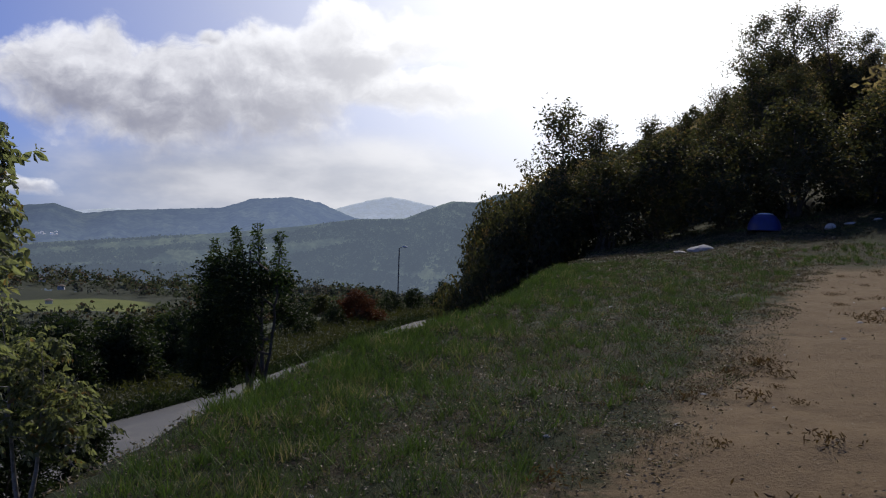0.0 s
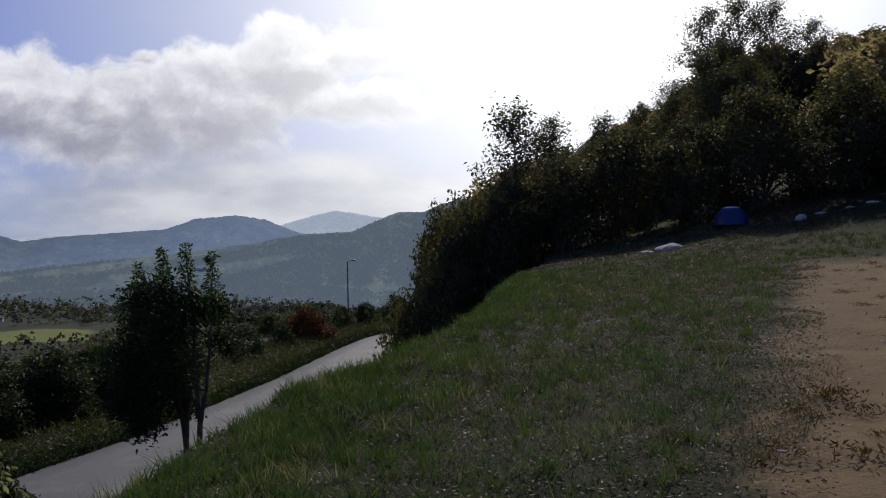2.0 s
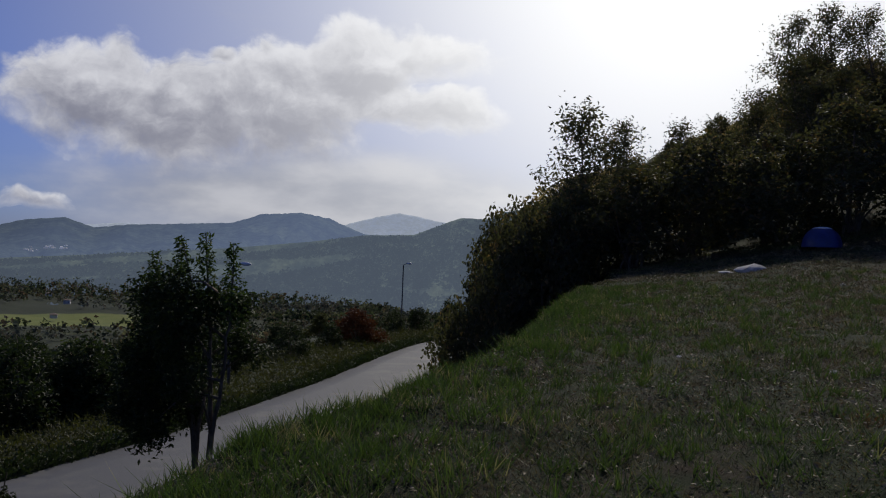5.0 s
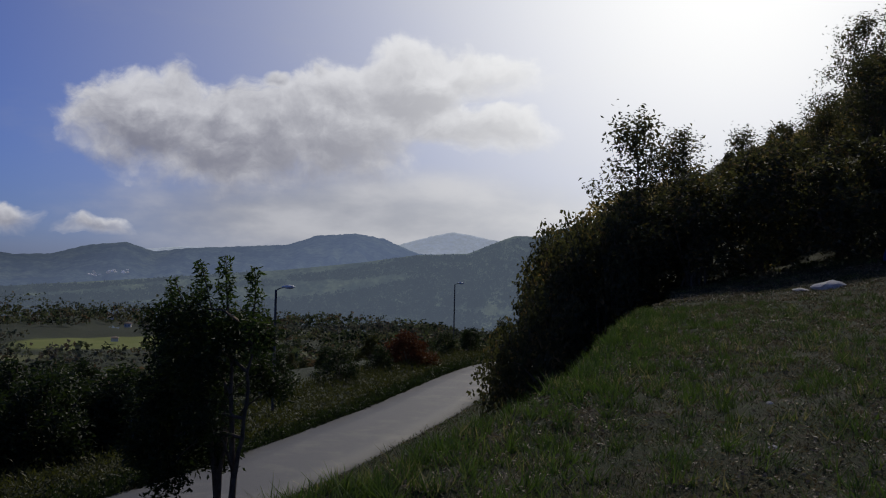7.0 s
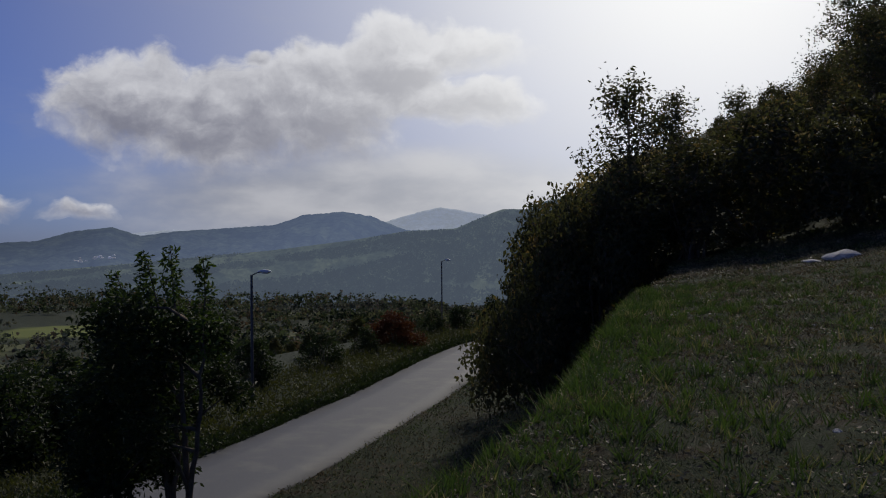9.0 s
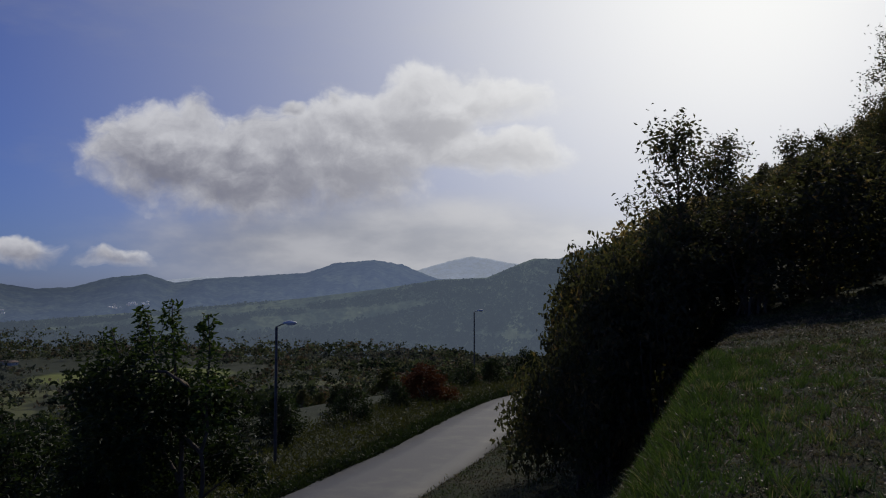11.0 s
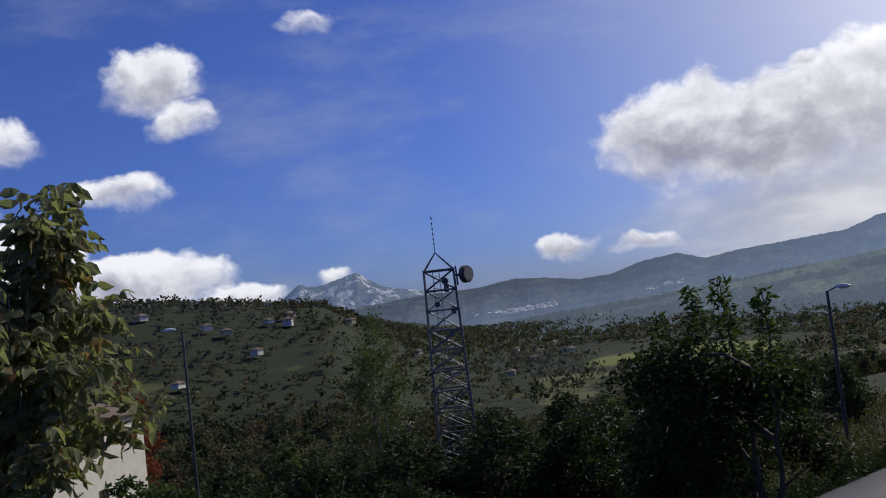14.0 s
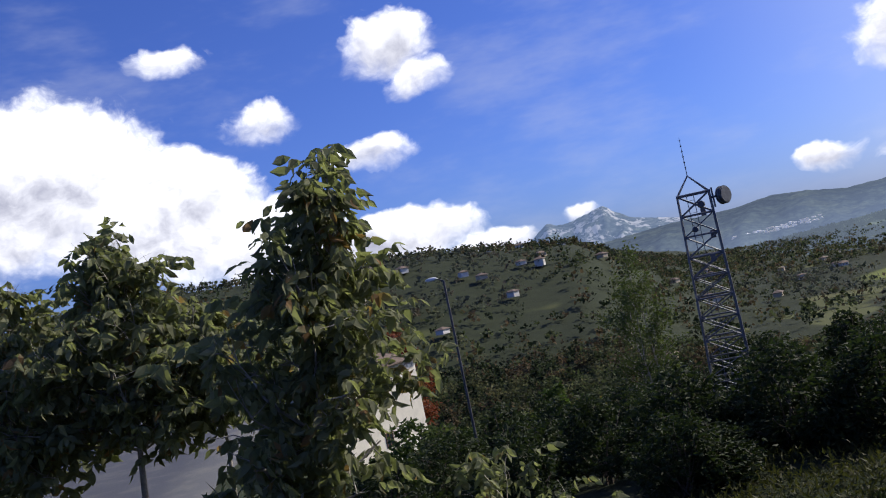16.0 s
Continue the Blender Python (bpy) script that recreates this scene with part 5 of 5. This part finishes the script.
# ---------------------------------------------------------------- houses
def house(x, y, turn, w, d, wall, roof, label, cols=3, storeys=2, detail=True, plaster=None, tiles=None, name="house", group="", z=None):
    z0 = (float(land(x, y)) if z is None else z) - 0.3
    root = thing(name, Matrix.Translation((x, y, z0)) @ Matrix.Rotation(turn, 4, "Z"), label, "house", group)
    bm = bmesh.new()
    box(bm, (w, d, wall + 0.3), Matrix.Translation((0, 0, (wall + 0.3) / 2)))
    part("wall", bm, plaster or M_PLASTER, root)
    bm = bmesh.new()
    e, t = 0.6, wall + 0.3
    base = [bm.verts.new(c) for c in ((-w / 2 - e, -d / 2 - e, t), (w / 2 + e, -d / 2 - e, t), (w / 2 + e, d / 2 + e, t), (-w / 2 - e, d / 2 + e, t))]
    low = [bm.verts.new(v.co - Vector((0, 0, 0.16))) for v in base]
    k = max(w - d, 0) / 2
    r1, r2 = bm.verts.new((-k, 0, t + roof)), bm.verts.new((k + 0.01, 0, t + roof))
    for f in ((base[0], base[1], r2, r1), (base[1], base[2], r2), (base[2], base[3], r1, r2), (base[3], base[0], r1), low[::-1]):
        bm.faces.new(f)
    for i in range(4):
        bm.faces.new((low[i], low[(i + 1) % 4], base[(i + 1) % 4], base[i]))
    part("roof", bm, tiles or M_ROOF, root)
    if not detail:
        for i in range(cols):
            bm = bmesh.new()
            box(bm, (w * 0.12, 0.1, wall * 0.3), Matrix.Translation((-w / 2 + w * (i + 0.5) / cols, -d / 2 - 0.02, wall * 0.55)))
            part("window", bm, M_GLASS, root)
        return root
    for s in range(storeys):
        for side in range(4):
            n = cols if side % 2 == 0 else max(cols - 1, 1)
            long, deep = (w, d) if side % 2 == 0 else (d, w)
            for i in range(n):
                m = Matrix.Rotation(side * math.pi / 2, 4, "Z") @ Matrix.Translation((-long / 2 + long * (i + 0.5) / n, -deep / 2, 0.3 + wall / storeys * (s + 0.55)))
                bm = bmesh.new()
                for sx, sz, cx, cz in ((1.2, 0.09, 0, 0.7), (1.2, 0.09, 0, -0.7), (0.09, 1.4, 0.55, 0), (0.09, 1.4, -0.55, 0), (0.06, 1.4, 0, 0)):
                    box(bm, (sx, 0.12, sz), m @ Matrix.Translation((cx, -0.03, cz)))
                win = part("window", bm, M_WOODWORK, root)
                bm = bmesh.new()
                box(bm, (1.0, 0.03, 1.3), m @ Matrix.Translation((0, -0.02, 0)))
                part("pane", bm, M_GLASS, win)
    for sx in (-1, 1):
        bm = bmesh.new()
        rod(bm, (sx * (w / 2 - 0.05), -d / 2 - 0.08, 0), (sx * (w / 2 - 0.05), -d / 2 - 0.08, t - 0.1), 0.06)
        part("downpipe", bm, M_DARK_STEEL, root)
    bm = bmesh.new()
    box(bm, (0.7, 0.7, 1.3), Matrix.Translation((w * 0.18, 0.4, t + roof * 0.75)), 0.03)
    part("chimney", bm, M_PLASTER, root)
    return root


house(-87.0, 62.2, radians(-72), 13, 10, rise(-87.0, 62.2, -5.0), 2.1, "cream plastered house with a brown hipped roof on the slope", 1, 2)
house(-121.0, 58.5, radians(-20), 8.3, 7.5, 4.6, 2.1, "small grey-roofed house behind the walnut trees", 2)
ribbon("side_road", [(-24, 11), (-40, 16), (-58, 27), (-78, 39), (-100, 47), (-135, 55)], 8.5, 0.4, 0.32, M_ASPHALT, "broad grey asphalt yard and side road", "road")

M_VILLAGE = [plain("pale_render", (0.62, 0.60, 0.56), 0.9, vary=0.1, scale=0.3), plain("ochre_render", (0.50, 0.42, 0.30), 0.9, vary=0.1, scale=0.3)]
village = [(6, 5, 2.6, 1.5), (8, 5.5, 3.0, 1.7), (5.5, 5, 3.6, 1.4)]
protos = []
vg = np.random.default_rng(31)
homes = []
for i in range(46):
    a, r = vg.uniform(112, 150), vg.uniform(480, 950)
    homes.append((a, r))
homes += [(141.5, 470), (142.6, 480), (138.9, 500), (137.6, 520), (139.8, 430), (144.6, 380), (131.4, 300), (115.5, 330), (116.3, 345), (117.2, 340), (114.8, 350)]
for i, (a, r) in enumerate(homes):
    x, y = r * math.cos(radians(a)), 15 + r * math.sin(radians(a))
    if i < 3:
        w, d, hh, ro = village[i]
        protos.append(house(x, y, i * 1.1, w, d, hh, ro, "distant pale house among the trees of the valley", 2, 2, False, M_VILLAGE[i % 2], None, "distant_house", "houses of the valley", float(land(x, y)) + 1.0))
    else:
        copy_thing(protos[i % 3], Matrix.Translation((x, y, float(land(x, y)) + 1.8)) @ Matrix.Rotation(i * 1.7, 4, "Z") @ Matrix.Diagonal((0.8, 0.8, 0.7, 1)))


# pale town walls; the haze before them is painted in as emission
M_TOWN = hazy("hazy_town", (0.60, 0.58, 0.55), (0.75, 0.73, 0.70), 0.7, (0.13, 0.14, 0.17))


def town(name, a0, a1, e0, e1, r, n, seed, label):
    """A far hill town: small blocks with roofs, joined."""
    g = np.random.default_rng(seed)
    verts, faces = [], []
    for i in range(n):
        s = g.uniform()
        a = radians(a0 + (a1 - a0) * s)
        el = radians(e0 + (e1 - e0) * s + g.uniform(-0.12, 0.18))
        c = Vector((r * math.cos(a), 15 + r * math.sin(a), 2.1 + r * math.tan(el)))
        w, d, h = g.uniform(3, 7), g.uniform(3, 6), g.uniform(1.2, 2.6)
        q = g.uniform(0, 3)
        o = len(verts)
        for z in (0, h):
            for sx, sy in ((-1, -1), (1, -1), (1, 1), (-1, 1)):
                verts.append(c + Matrix.Rotation(q, 3, "Z") @ Vector((sx * w / 2, sy * d / 2, z)))
        verts += [c + Matrix.Rotation(q, 3, "Z") @ Vector((sx * w / 2, 0, h + 1.0)) for sx in (-1, 1)]
        faces += [(o, o + 1, o + 5, o + 4), (o + 1, o + 2, o + 6, o + 5), (o + 2, o + 3, o + 7, o + 6), (o + 3, o, o + 4, o + 7), (o + 4, o + 5, o + 9, o + 8), (o + 6, o + 7, o + 8, o + 9)]
    return tagged(new(name, mesh_of(name, [tuple(v) for v in verts], faces, M_TOWN)), label, "town", kind="stuff")


town("hill_town", 121.0, 126.2, -0.75, -1.05, 1880, 110, 3, "far pale town at the foot of the ridge")
town("hill_town", 113.0, 115.5, -0.28, -0.5, 2120, 26, 4, "row of far pale houses on the flank of the ridge")


# ---------------------------------------------------------------- parked car
def car(m, label):
    root = thing("car", m, label, "car")
    bm = bmesh.new()
    outline = [(-1.95, 0.32), (-2.0, 0.75), (-1.85, 0.95), (-0.95, 1.02), (-0.35, 1.45), (0.95, 1.47), (1.65, 1.05), (1.95, 0.95), (2.0, 0.4), (1.9, 0.3)]
    left = [bm.verts.new((x, -0.84 + (0.14 if z > 1.1 else 0), z)) for x, z in outline]
    right = [bm.verts.new((x, 0.84 - (0.14 if z > 1.1 else 0), z)) for x, z in outline]
    bm.faces.new(left)
    bm.faces.new(right[::-1])
    for i in range(len(outline)):
        j = (i + 1) % len(outline)
        bm.faces.new((left[j], left[i], right[i], right[j]))
    bmesh.ops.recalc_face_normals(bm, faces=bm.faces)
    bmesh.ops.bevel(bm, geom=list(bm.edges), offset=0.05, segments=2, affect="EDGES")
    part("body", bm, M_WHITE, root, "white car body")
    for name, pos, size, rot in (("windscreen", (-0.66, 0, 1.25), (0.03, 1.2, 0.52), 54), ("rear_window", (1.33, 0, 1.27), (0.03, 1.2, 0.5), -58)):
        bm = bmesh.new()
        box(bm, size, Matrix.Translation(pos) @ Matrix.Rotation(radians(rot), 4, "Y"), 0.01)
        part(name, bm, M_GLASS, root)
    for s in (-1, 1):
        bm = bmesh.new()
        box(bm, (1.5, 0.03, 0.32), Matrix.Translation((0.3, s * 0.775, 1.24)), 0.01)
        part("side_window", bm, M_GLASS, root)
        for x in (-1.25, 1.25):
            bm = bmesh.new()
            bmesh.ops.create_cone(bm, cap_ends=True, segments=20, radius1=0.31, radius2=0.31, depth=0.2, matrix=Matrix.Translation((x, s * 0.76, 0.31)) @ Matrix.Rotation(radians(90), 4, "X"))
            tyre = part("wheel", bm, M_RUBBER, root)
            bm = bmesh.new()
            bmesh.ops.create_cone(bm, cap_ends=True, segments=16, radius1=0.19, radius2=0.17, depth=0.22, matrix=Matrix.Translation((x, s * 0.765, 0.31)) @ Matrix.Rotation(radians(90), 4, "X"))
            part("rim", bm, M_STEEL, tyre)
        bm = bmesh.new()
        box(bm, (0.05, 0.3, 0.16), Matrix.Translation((-1.97, s * 0.6, 0.78)), 0.01)
        part("headlight", bm, M_STEEL, root)
    return root


car(Matrix.Translation((-109.7, 52.2, -6.70)) @ Matrix.Rotation(radians(150), 4, "Z"), "white hatchback parked on the asphalt yard")


# ---------------------------------------------------------------- blue tent
def tent(m):
    root = thing("tent", m, "small blue dome tent with a pale top before the wood", "tent")
    for name, lo, hi, mat, label in (("canopy", 0.0, 0.72, M_BLUE, "blue fabric canopy"), ("cap", 0.72, 1.0, M_WHITE, "pale fabric cap")):
        bm = bmesh.new()
        rings = []
        for j in range(7):
            s = lo + (hi - lo) * j / 6
            r = 1.25 * math.cos(s * math.pi / 2) ** 0.8 + 0.001 + (0.03 if name == "cap" else 0)
            rings.append([bm.verts.new((r * math.cos(2 * math.pi * k / 18) * (1 - 0.04 * (k % 3 == 0)), r * math.sin(2 * math.pi * k / 18) * (1 - 0.04 * (k % 3 == 0)), 1.35 * math.sin(s * math.pi / 2) - 0.02)) for k in range(18)])
        for a, b in zip(rings, rings[1:]):
            for k in range(18):
                bm.faces.new((a[k], a[(k + 1) % 18], b[(k + 1) % 18], b[k]))
        part(name, bm, mat, root, label, True)
    return root


tent(at(15.2, 43.2, 0.3) @ Matrix.Diagonal((0.62, 0.62, 0.62, 1)))
